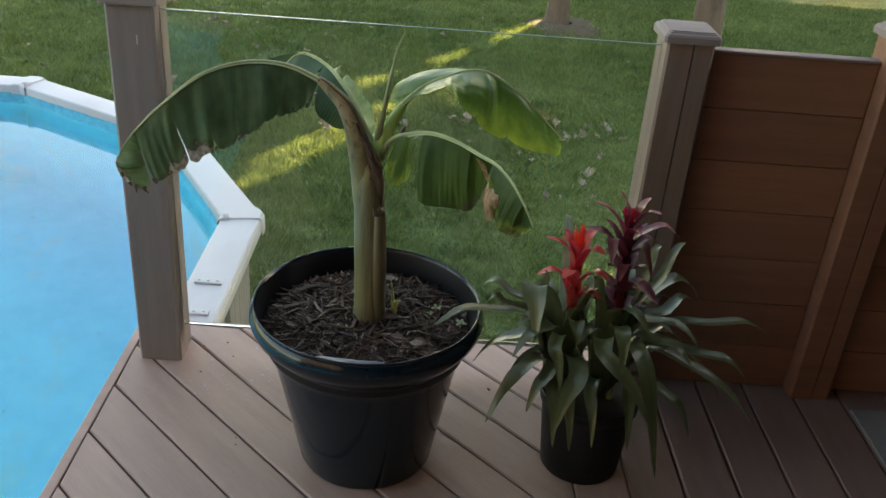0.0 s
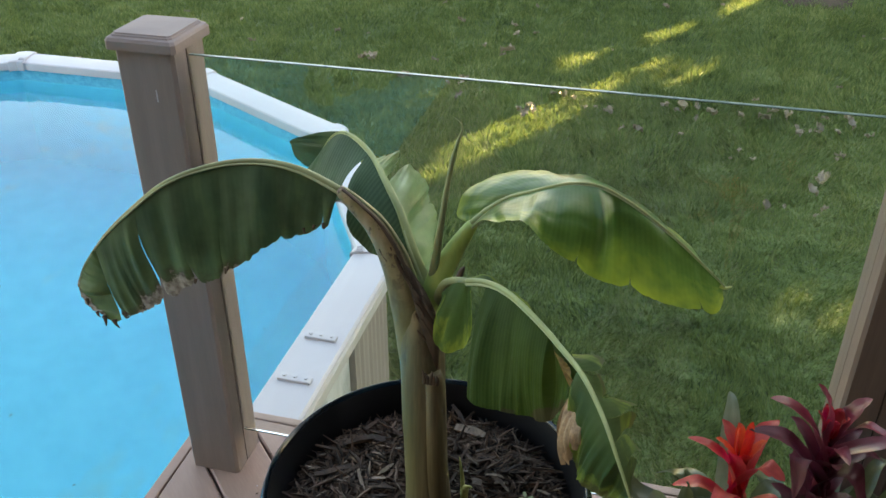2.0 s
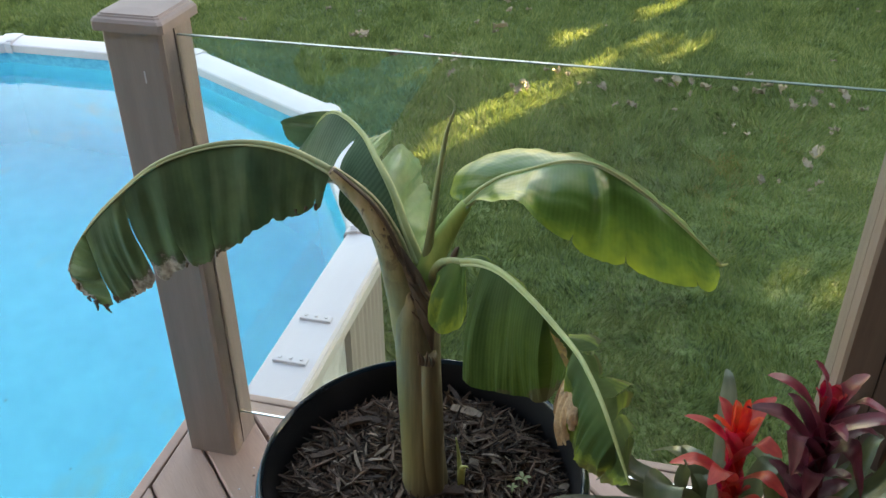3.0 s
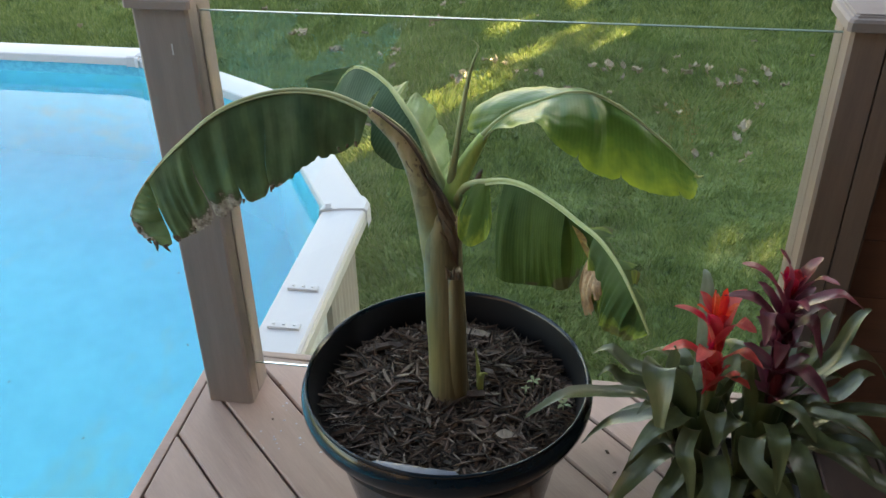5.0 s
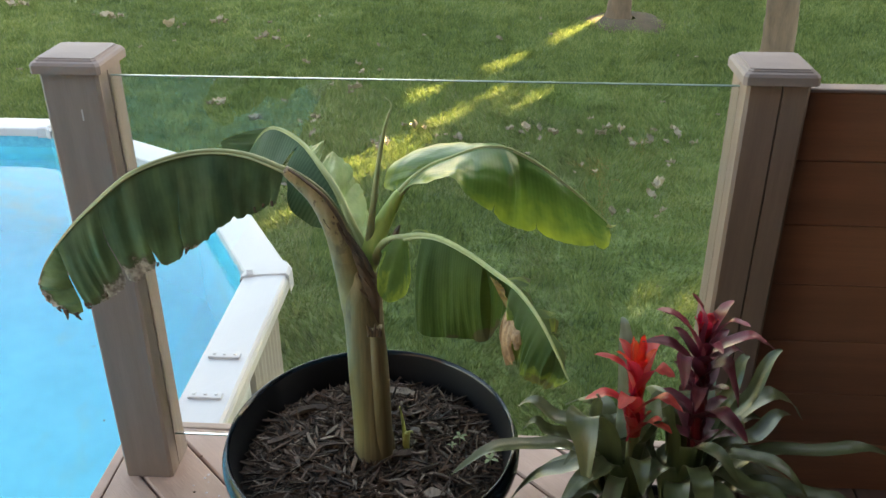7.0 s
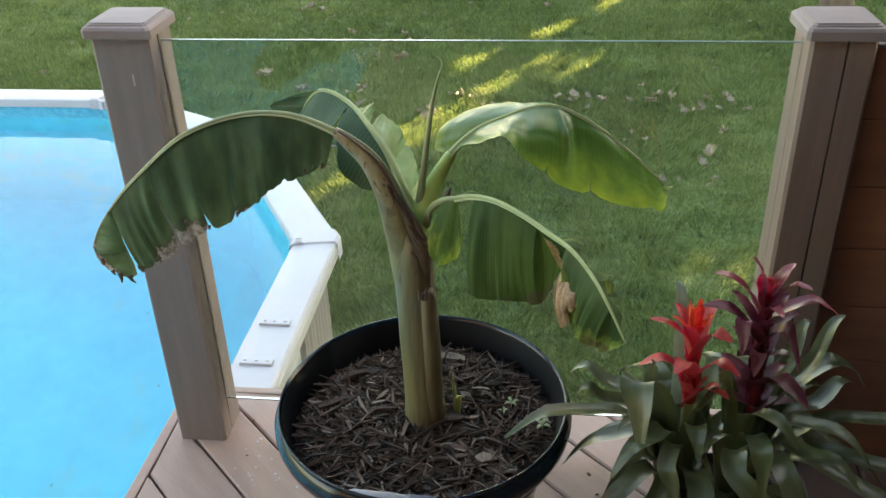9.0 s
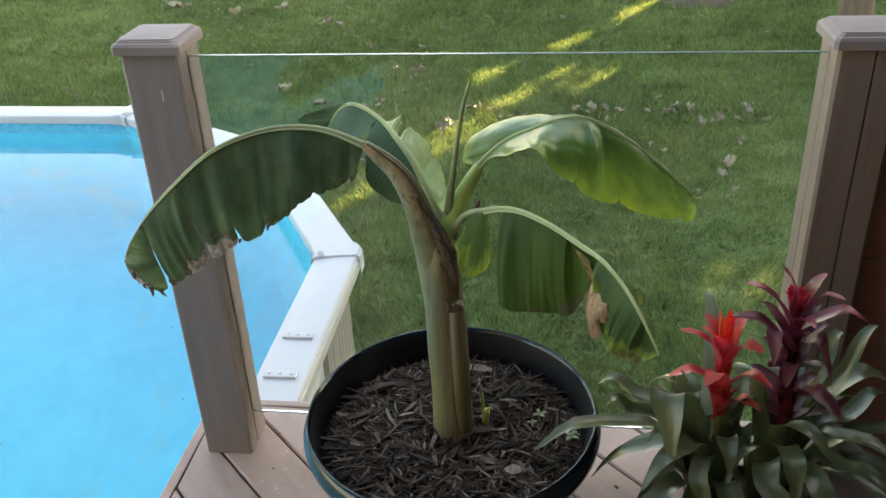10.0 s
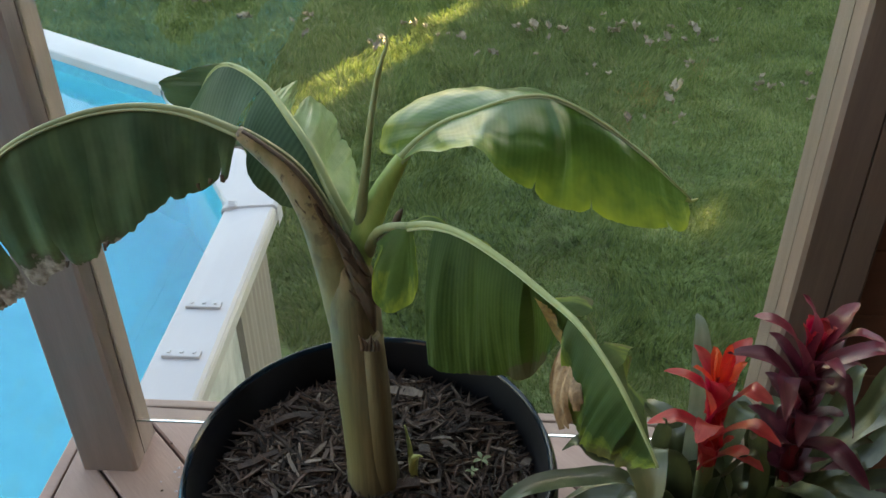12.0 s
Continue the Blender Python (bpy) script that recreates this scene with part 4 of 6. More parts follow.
stem_path = [(0.588, -0.385, 0.355), (0.586, -0.385, 0.42), (0.583, -0.383, 0.52), (0.579, -0.379, 0.62), (0.576, -0.374, 0.70), (0.575, -0.371, 0.755), (0.579, -0.369, 0.78)]
tube("stem", local(stem_path), [0.040, 0.0345, 0.0325, 0.0325, 0.032, 0.024, 0.006], STEM, plant, "olive-tan sheathed stem with brown blotches", n=28, rings=44, lump=0.05)
tube("leaf_sheath", local([(0.603, -0.399, 0.375), (0.603, -0.400, 0.46), (0.602, -0.399, 0.56), (0.600, -0.397, 0.645), (0.599, -0.398, 0.662)]), [0.0175, 0.0178, 0.0168, 0.0145, 0.0095], STEM, plant, "dried outer sheath against the stem", n=16, rings=28, lump=0.06)
tube("leaf_sheath", local([(0.602, -0.392, 0.665), (0.598, -0.393, 0.705), (0.590, -0.391, 0.745), (0.577, -0.389, 0.785), (0.558, -0.390, 0.828)]), [0.003, 0.0085, 0.0125, 0.0095, 0.003], BROWNED, plant, "withered black-brown sheath at the top of the stem", n=18, rings=36, lump=0.35)
tube("dead_stub", local([(0.618, -0.392, 0.795), (0.630, -0.405, 0.815), (0.640, -0.412, 0.842), (0.645, -0.413, 0.852)]), [0.006, 0.004, 0.0045, 0.001], BROWNED, plant, "blackened withered leaf base", n=8, rings=14, lump=0.4)
# ragged dry fibres where the old leaves have broken away
fib = np.random.default_rng(5)
for k in range(16):
    z = 0.705 + 0.0085 * k + fib.uniform(-0.004, 0.004)
    x = 0.600 - 0.0 if z < 0.76 else 0.600 - 0.75 * (z - 0.76)
    x -= 0.012 * fib.random()
    y = -0.400 + 0.005 * fib.random() + (0.0 if z < 0.76 else 0.05 * (z - 0.76))
    L = fib.uniform(0.018, 0.042)
    dx, dz = -0.35 * L + fib.uniform(-0.004, 0.004), L
    tube("dry_fibre", local([(x, y + 0.006, z), (x + dx * 0.3 + 0.002, y - 0.001, z + dz * 0.4), (x + dx * 0.7, y - 0.002, z + dz * 0.75), (x + dx + fib.uniform(-0.004, 0.006), y - 0.004, z + dz)]), [0.0026, 0.0032, 0.0020, 0.0006], BROWNED, plant, "ragged black-brown fibre" if k == 0 else "", n=6, rings=10, lump=0.5)


for k in range(5):
    x, L = 0.590 + 0.0045 * k, fib.uniform(0.010, 0.022)
    tube("dry_fibre", local([(x, -0.412, 0.652), (x + 0.001, -0.413, 0.660), (x + fib.uniform(-0.004, 0.004), -0.412, 0.655 + L)]), [0.0030, 0.0034, 0.0006], BROWNED, plant, n=6, rings=8, lump=0.5)
# frayed sheath ends and rootlets round the foot of the stem
for k in range(9):
    a = fib.uniform(radians(175), radians(365))
    c, d = Vector((0.590, -0.387, 0.0)), Vector((math.cos(a), math.sin(a), 0))
    side = Vector((-d.y, d.x, 0)) * fib.uniform(-0.018, 0.018)
    up, out = fib.uniform(0.004, 0.022), fib.uniform(0.006, 0.03)
    tube("foot_fibre", local([c + d * 0.036 + Vector((0, 0, 0.385 + up)), c + d * 0.041 + side * 0.4 + Vector((0, 0, 0.385 + up * 0.45)), c + d * (0.040 + out) + side + Vector((0, 0, 0.380))]), [0.0006, 0.0024, 0.0012], BROWNED, plant, "frayed dry sheath end at the foot" if k == 0 else "", n=6, rings=10, flat=0.5, lump=0.5)


def blade(name, mid, edge, mat, label, n=110, m=9, bulge=0.15, ripple=0.004, splits=(), ragged=0.0, seed=0.0, side=1, fold=(), shelf=None, panel=0.0):
    """One half of a banana leaf between its midrib and its margin. splits: (place, width, depth) of tears from the margin;
    fold: (place, width, lift) of broad creases; shelf: a line over which the blade bends down; panel: unevenness of the strips between tears."""
    verts, faces, uvs = [], [], []
    cuts = [(0.0, 0.0, 0.01)] + sorted(splits) + [(1.0, 0.0, 0.01)]

    def bound(c, q, sign):
        at, w, d = c
        g = max(0.0, (q - (1 - d)) / d)
        return at + (0.010 * math.sin(q * 5 + at * 9) if w else 0.0) + sign * w * g

    for k in range(len(cuts) - 1):
        cols = max(4, round(n * (cuts[k + 1][0] - cuts[k][0])))
        base = len(verts)
        tilt = noise.noise((k * 3.7 + seed, 0.3, 0.0))
        for i in range(cols + 1):
            f = i / cols
            for j in range(m + 1):
                q = j / m
                s = min(1.0, max(0.0, (1 - f) * bound(cuts[k], q, 1) + f * bound(cuts[k + 1], q, -1)))
                a, b = curve_at(mid, s), curve_at(edge, s)
                out = b - a
                t = (curve_at(mid, min(s + 0.01, 1)) - curve_at(mid, max(s - 0.01, 0))).normalized()
                nrm = t.cross(out)
                nrm = nrm.normalized() if nrm.length > 1e-6 else Vector((0, 0, 1))
                if nrm.z < 0:
                    nrm = -nrm
                reach = q * (1 + ragged * (noise.noise((s * 34 + seed, 3.1, 0)) * 0.6 + noise.noise((s * 90 + seed, 7.7, 0)) * 0.4))
                if splits:
                    reach *= 1 - 0.07 * q * abs(2 * f - 1) ** 5
                wob = (3.0 * ripple * noise.noise((s * 8 + seed, q * 0.8, 1.0)) + 1.0 * ripple * noise.noise((s * 21 + seed, q * 0.5, 4.0)) + 0.3 * ripple * tilt * q) * q
                for c, w, lift in fold:
                    wob += lift * math.exp(-((s - c) / w) ** 2) * math.sin(math.pi * min(1, q * 1.1))
                wob += panel * q * (tilt * 1.2 + 1.6 * (f - 0.5) * (1 if k % 2 else -0.6))
                if shelf:
                    c = curve_at(shelf, s)
                    lo, hi = a.lerp(c, min(1.0, q * 2)), c.lerp(b, max(0.0, q * 2 - 1))
                    near_bend = max(0.0, 1 - abs(q - 0.5) / 0.2)
                    flat = (lo + hi - c) * (1 - 0.28 * near_bend ** 2) + (a + b) * 0.5 * (0.28 * near_bend ** 2)
                    verts.append(flat + out * (reach - q) + nrm * wob)
                else:
                    verts.append(a + out * reach + nrm * (bulge * out.length * 2 * q * (1 - q) + wob))
                uvs.append((s * 0.7, side * q))
        for i in range(cols):
            for j in range(m):
                o = base + i * (m + 1) + j
                faces.append((o, o + m + 1, o + m + 2, o + 1))
    return mesh_object("leaf", local(verts), faces, mat, None, label, smooth=True, uvs=uvs)


def banana_leaf(label, mid, rib_radii, halves, rib_mat, petiole=None):
    """A leaf is one part of the plant: its blade halves and midrib hang under it."""
    first = None
    for h in halves:
        kw = dict(h)
        ob = blade("leaf", mid, kw.pop("edge"), kw.pop("mat"), label if first is None else "", **kw)
        if first is None:
            first = ob
            ob.parent = plant
        else:
            ob.name = "leaf_half"
            ob.parent = first
    tube("midrib", local(mid), rib_radii, rib_mat, first, n=10, rings=60, flat=0.8)
    line = []
    for k, p in enumerate(mid):
        r = rib_radii[min(len(rib_radii) - 1, round(k * (len(rib_radii) - 1) / (len(mid) - 1)))]
        line.append((p[0], p[1] - 0.75 * r, p[2] - 0.45 * r))
    tube("rib_line", local(line), [r * 0.38 for r in rib_radii], RIBLINE, first, n=6, rings=60)
    if petiole:
        tube("petiole", local(petiole[0]), petiole[1], petiole[2], first, n=14, rings=24, flat=0.8, lump=petiole[3] if len(petiole) > 3 else 0.0)
    return first


# old leaf arching over the pool side, torn and brown along its margin
A_mid = [(0.472, -0.386, 0.925), (0.418, -0.385, 0.947), (0.362, -0.390, 0.954), (0.307, -0.410, 0.950), (0.251, -0.434, 0.930), (0.186, -0.438, 0.877), (0.147, -0.436, 0.840), (0.122, -0.434, 0.812)]
A_near = [(0.454, -0.395, 0.870), (0.408, -0.400, 0.853), (0.372, -0.424, 0.843), (0.323, -0.444, 0.806), (0.271, -0.448, 0.781), (0.211, -0.447, 0.740), (0.178, -0.446, 0.718), (0.152, -0.443, 0.709)]
A_far = [(0.462, -0.345, 0.880), (0.415, -0.325, 0.875), (0.362, -0.320, 0.875), (0.310, -0.335, 0.872), (0.255, -0.355, 0.852), (0.195, -0.370, 0.805), (0.135, -0.385, 0.760), (0.102, -0.405, 0.730), (0.088, -0.425, 0.716)]
old_leaf = banana_leaf("old dark green leaf, torn with a browned margin", A_mid, [0.0058, 0.0050, 0.0044, 0.0040, 0.0036, 0.0030, 0.0024, 0.0015], [
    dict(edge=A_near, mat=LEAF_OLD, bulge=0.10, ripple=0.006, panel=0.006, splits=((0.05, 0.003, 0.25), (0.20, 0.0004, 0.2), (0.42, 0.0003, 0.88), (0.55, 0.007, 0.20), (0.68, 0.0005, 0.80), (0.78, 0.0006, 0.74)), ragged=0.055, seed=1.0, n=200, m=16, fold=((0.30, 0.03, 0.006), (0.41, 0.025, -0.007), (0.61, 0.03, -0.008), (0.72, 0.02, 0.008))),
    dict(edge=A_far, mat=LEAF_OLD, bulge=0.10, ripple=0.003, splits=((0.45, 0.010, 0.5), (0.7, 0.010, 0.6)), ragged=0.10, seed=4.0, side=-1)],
    OLDRIB, ([(0.576, -0.378, 0.62), (0.568, -0.377, 0.69), (0.558, -0.378, 0.76), (0.544, -0.383, 0.825), (0.522, -0.387, 0.877), (0.494, -0.388, 0.908), (0.471, -0.386, 0.926)], [0.027, 0.0275, 0.0245, 0.0205, 0.0160, 0.0118, 0.0070], OLDSTALK, 0.06))

A_end = [(0.124, -0.434, 0.814), (0.096, -0.432, 0.778), (0.078, -0.430, 0.747), (0.080, -0.431, 0.724), (0.098, -0.434, 0.696), (0.131, -0.438, 0.689)]
A_slit = [(0.126, -0.436, 0.794), (0.130, -0.438, 0.773), (0.135, -0.440, 0.754), (0.140, -0.441, 0.736), (0.144, -0.441, 0.717), (0.144, -0.440, 0.699)]
lobe = blade("leaf", A_slit, A_end, LEAF_TORN, "torn end of the old leaf with a blackened fringe", n=90, m=14, bulge=0.16, ripple=0.003, ragged=0.08, seed=12.0, fold=((0.45, 0.10, 0.006), (0.75, 0.08, -0.006)))
lobe.name, lobe.parent = "leaf_lobe", old_leaf
tube("midrib", local(A_end[:3]), [0.0022, 0.0016, 0.0007], OLDRIB, old_leaf, n=8, rings=30)

for k, s in enumerate((0.50, 0.66, 0.80, 0.87, 0.97)):
    p = curve_at(A_end, s) + Vector((0.003, 0.0, 0.006))
    L = (0.006, 0.010, 0.007, 0.016, 0.012)[k]
    tube("dry_shred", local([tuple(p), (p.x + 0.002, p.y - 0.002, p.z - L * 0.5), (p.x + (0.9, 0.2, 0.8, 0.1, 0.7)[k] * L, p.y - 0.003, p.z - L)]), [0.0050, 0.0030, 0.0008], BROWNED, plant, n=6, rings=8, flat=0.4, lump=0.5)

# the channelled edge of the old petiole: a dark withered rim and a pale one
stalk = [((0.566, -0.378, 0.715), 0.0270), ((0.558, -0.378, 0.760), 0.0248), ((0.544, -0.383, 0.825), 0.0206), ((0.522, -0.387, 0.877), 0.0162), ((0.494, -0.388, 0.908), 0.0120), ((0.474, -0.386, 0.924), 0.0075)]
for nm, out, front, rr, mt, lb in (("withered_rim", 0.80, 0.62, 0.0024, BROWNED, "dark withered edge of the petiole"), ("pale_rim", 0.98, 0.15, 0.0020, OLDRIB, "pale edge of the petiole")):
    pts = []
    for k, (c, r) in enumerate(stalk):
        t = (Vector(stalk[min(k + 1, len(stalk) - 1)][0]) - Vector(stalk[max(k - 1, 0)][0])).normalized()
        pts.append(Vector(c) + Vector((t.z, 0, -t.x)) * r * out + Vector((0, -front * r, 0)))
    tube(nm, local(pts), [rr * 1.5, rr * 1.4, rr * 1.2, rr, rr * 0.9, rr * 0.6], mt, plant, lb, n=8, rings=40, lump=0.5 if mt is BROWNED else 0.1)

# withered shreds along the torn margin
shred = np.random.default_rng(23)
for k, s in enumerate((0.02, 0.06, 0.10, 0.41, 0.42, 0.545, 0.79, 0.93, 0.96, 0.985, 1.0)):
    p = curve_at(A_near, s) + Vector((0, 0, 0.010))
    L = shred.uniform(0.006, 0.014) * (1.1 if s > 0.9 else 0.7)
    dx = shred.uniform(-0.5, 0.6) * L
    tube("dry_shred", local([tuple(p), (p.x + dx * 0.2, p.y - 0.002, p.z - L * 0.5), (p.x + dx, p.y - 0.003, p.z - L * 0.9), (p.x + dx * 1.8, p.y, p.z - L * 0.85)]), [0.0022, 0.0018, 0.0011, 0.0004], BROWNED, plant, "curled dry shred" if k == 0 else "", n=6, rings=10, flat=0.4, lump=0.4)

# leaf rising behind, towards the far side of the pool
B_mid = [(0.579, -0.362, 0.789), (0.557, -0.350, 0.833), (0.534, -0.325, 0.870), (0.500, -0.290, 0.901), (0.472, -0.255, 0.915), (0.439, -0.225, 0.924), (0.409, -0.205, 0.923), (0.384, -0.192, 0.903), (0.363, -0.185, 0.870), (0.349, -0.180, 0.846)]
B_left = [(0.571, -0.362, 0.799), (0.540, -0.364, 0.818), (0.500, -0.358, 0.819), (0.461, -0.335, 0.840), (0.452, -0.315, 0.873), (0.419, -0.290, 0.863), (0.386, -0.262, 0.855), (0.362, -0.235, 0.852), (0.345, -0.205, 0.847), (0.346, -0.182, 0.844)]
B_frill = [(0.583, -0.360, 0.793), (0.580, -0.315, 0.809), (0.578, -0.285, 0.815), (0.566, -0.255, 0.828), (0.551, -0.225, 0.845), (0.536, -0.205, 0.861), (0.514, -0.195, 0.879), (0.500, -0.215, 0.879)]
B_corner = [(0.492, -0.212, 0.880), (0.495, -0.192, 0.895), (0.480, -0.198, 0.893), (0.462, -0.218, 0.890)]
B_fold = [(0.461, -0.219, 0.889), (0.448, -0.214, 0.886), (0.425, -0.205, 0.897), (0.412, -0.205, 0.920)]
B_tip = [(0.418, -0.215, 0.926), (0.410, -0.207, 0.924), (0.374, -0.190, 0.912), (0.339, -0.178, 0.899), (0.309, -0.168, 0.883), (0.305, -0.162, 0.871), (0.319, -0.165, 0.849), (0.348, -0.180, 0.843)]


def stretch_of(points, s0, s1, n=9):
    return [tuple(curve_at(points, s0 + (s1 - s0) * k / (n - 1))) for k in range(n)]


back_leaf = banana_leaf("green leaf arching away behind the stem, its frilled side coloured as sky-lit", B_mid, [0.0084, 0.0070, 0.0058, 0.0048, 0.0040, 0.0033, 0.0026, 0.0020, 0.0015, 0.001], [
    dict(edge=B_left, mat=LEAF_BACK_SHADED, bulge=0.08, ripple=0.002, seed=2.0, splits=((0.475, 0.022, 0.92),), ragged=0.03, n=130, m=12)],
    MIDRIB, ([(0.575, -0.365, 0.735), (0.578, -0.363, 0.765), (0.578, -0.362, 0.790)], [0.013, 0.011, 0.0086], PETIOLE))
for nm, mid, edge, mat, kw in (("leaf_half", stretch_of(B_mid, 0.0, 0.31), B_frill, LEAF_BACK_SKYLIT, dict(n=110, m=14, bulge=0.06, ripple=0.0030, seed=5.0, splits=((0.55, 0.004, 0.12),), ragged=0.035, side=-1, fold=((0.25, 0.10, 0.006), (0.52, 0.08, -0.006), (0.78, 0.08, 0.006)))),
                               ("leaf_half", stretch_of(B_mid, 0.325, 0.43), B_corner, LEAF_BACK_SKYLIT, dict(n=30, m=10, bulge=0.05, ripple=0.004, seed=9.0, ragged=0.05, side=-1)),
                               ("leaf_half", stretch_of(B_mid, 0.43, 0.56), B_fold, LEAF_BACK_SHADED, dict(n=30, m=6, bulge=0.0, ripple=0.002, seed=10.0, ragged=0.03, side=-1)),
                               ("leaf_half", stretch_of(B_mid, 0.56, 1.0), B_tip, LEAF_BACK_SHADED, dict(n=60, m=10, bulge=0.10, ripple=0.002, seed=6.0, side=-1, ragged=0.02))):
    half = blade("leaf", mid, edge, mat, "", **kw)
    half.name, half.parent = nm, back_leaf

# rolled new leaf
tube("rolled_leaf", local([(0.588, -0.365, 0.775), (0.593, -0.362, 0.82), (0.602, -0.366, 0.88), (0.611, -0.371, 0.935), (0.621, -0.379, 0.985), (0.629, -0.386, 1.012)]), [0.0088, 0.0060, 0.0046, 0.0038, 0.0028, 0.0017], ROLLED, plant, "tightly rolled new leaf standing upright", n=14, rings=40, lump=0.06)
tube("leaf_tip", local([(0.628, -0.385, 1.010), (0.634, -0.389, 1.026), (0.633, -0.391, 1.036), (0.625, -0.392, 1.043)]), [0.0022, 0.0014, 0.001, 0.0004], ROLLED, plant, "curled dry tip", n=8, rings=12)

# broad pale young leaf over the lawn side
C_mid = [(0.637, -0.335, 0.869), (0.661, -0.340, 0.899), (0.689, -0.345, 0.922), (0.717, -0.352, 0.937), (0.744, -0.356, 0.950), (0.769, -0.354, 0.956), (0.798, -0.348, 0.953), (0.831, -0.342, 0.936), (0.870, -0.334, 0.907), (0.910, -0.326, 0.872), (0.945, -0.316, 0.836), (0.970, -0.311, 0.811)]
C_far = [(0.627, -0.325, 0.867), (0.609, -0.310, 0.869), (0.615, -0.295, 0.893), (0.648, -0.275, 0.909), (0.698, -0.260, 0.919), (0.734, -0.262, 0.922), (0.778, -0.262, 0.919), (0.818, -0.266, 0.908), (0.862, -0.272, 0.886), (0.906, -0.282, 0.855), (0.943, -0.296, 0.827), (0.968, -0.310, 0.810)]
C_shelf = [(0.637, -0.338, 0.869), (0.667, -0.370, 0.905), (0.697, -0.400, 0.933), (0.722, -0.415, 0.948), (0.746, -0.425, 0.946), (0.777, -0.410, 0.939), (0.812, -0.390, 0.919), (0.835, -0.357, 0.917), (0.872, -0.344, 0.891), (0.913, -0.335, 0.856), (0.948, -0.323, 0.825), (0.967, -0.312, 0.811)]
C_near = [(0.637, -0.340, 0.869), (0.672, -0.395, 0.910), (0.701, -0.430, 0.935), (0.725, -0.455, 0.951), (0.744, -0.435, 0.915), (0.775, -0.415, 0.878), (0.809, -0.385, 0.842), (0.847, -0.360, 0.818), (0.891, -0.348, 0.798), (0.931, -0.338, 0.785), (0.962, -0.330, 0.779), (0.973, -0.314, 0.792)]
banana_leaf("broad glossy light green young leaf", C_mid, [0.0070, 0.0045, 0.0034, 0.0030, 0.0028, 0.0026, 0.0026, 0.0024, 0.002, 0.0016, 0.0012], [
    dict(edge=C_near, mat=LEAF_YOUNG, shelf=C_shelf, ripple=0.003, seed=3.0, n=170, m=20, ragged=0.022, splits=((0.475, 0.004, 0.10), (0.655, 0.003, 0.08), (0.86, 0.003, 0.07)), fold=((0.14, 0.03, 0.003), (0.26, 0.03, -0.003), (0.39, 0.02, -0.003), (0.545, 0.014, 0.009), (0.60, 0.02, -0.008), (0.74, 0.04, 0.004), (0.88, 0.02, -0.005))),
    dict(edge=C_far, mat=LEAF_YOUNG, bulge=0.14, ripple=0.004, seed=6.0, side=-1, m=12)],
    MIDRIB, ([(0.583, -0.372, 0.745), (0.594, -0.364, 0.785), (0.614, -0.346, 0.830), (0.638, -0.335, 0.871)], [0.016, 0.0170, 0.0135, 0.0080], PETIOLE))
tube("leaf_tip", local([(0.964, -0.312, 0.812), (0.971, -0.310, 0.808), (0.979, -0.308, 0.810)]), [0.003, 0.0022, 0.0008], SPROUT, plant, "yellow curled leaf tip", n=8, rings=8)

# drooping side leaf, split and browned
D_mid = [(0.652, -0.428, 0.840), (0.678, -0.440, 0.850), (0.711, -0.470, 0.860), (0.751, -0.518, 0.864), (0.788, -0.562, 0.860), (0.816, -0.603, 0.860), (0.842, -0.646, 0.847), (0.862, -0.679, 0.824), (0.881, -0.702, 0.791)]
D_far = [(0.654, -0.415, 0.836), (0.686, -0.430, 0.848), (0.718, -0.455, 0.854), (0.758, -0.500, 0.855), (0.795, -0.540, 0.849), (0.839, -0.560, 0.827), (0.874, -0.560, 0.784), (0.878, -0.600, 0.776), (0.881, -0.690, 0.787)]

# near half: torn into a rounded lobe by the stem, a broad hanging blade and the tip
D_lobe = [(0.623, -0.428, 0.816), (0.614, -0.438, 0.781), (0.615, -0.446, 0.749), (0.631, -0.448, 0.739), (0.651, -0.448, 0.748), (0.662, -0.446, 0.770), (0.662, -0.442, 0.803), (0.658, -0.438, 0.833)]
D_blade = [(0.678, -0.545, 0.755), (0.697, -0.550, 0.748), (0.724, -0.552, 0.748), (0.751, -0.552, 0.746), (0.779, -0.552, 0.745), (0.793, -0.560, 0.773), (0.805, -0.570, 0.811)]
D_end = [(0.806, -0.604, 0.830), (0.811, -0.625, 0.796), (0.817, -0.642, 0.769), (0.827, -0.651, 0.760), (0.847, -0.660, 0.749), (0.864, -0.676, 0.759), (0.880, -0.701, 0.789)]
D_stalk = [(0.612, -0.405, 0.800), (0.632, -0.420, 0.828), (0.650, -0.428, 0.840)]
side_leaf = banana_leaf("drooping green leaf, split and browned at one tear", D_mid, [0.0050, 0.0046, 0.0042, 0.0038, 0.0035, 0.0031, 0.0026, 0.002, 0.0012], [
    # far half takes the lighter tip green to imitate light along its edge
    dict(edge=D_far, mat=LEAF_END, bulge=0.015, ripple=0.004, seed=8.0, side=-1, splits=((0.52, 0.003, 0.5), (0.61, 0.005, 0.7), (0.68, 0.010, 0.80), (0.75, 0.008, 0.8), (0.82, 0.014, 0.85), (0.90, 0.010, 0.75)), panel=0.010, ragged=0.05, n=160)],
    MIDRIB, ([(0.598, -0.372, 0.765), (0.612, -0.390, 0.804), (0.630, -0.412, 0.828), (0.652, -0.428, 0.841)], [0.0075, 0.0058, 0.0050, 0.0044], ROLLED))
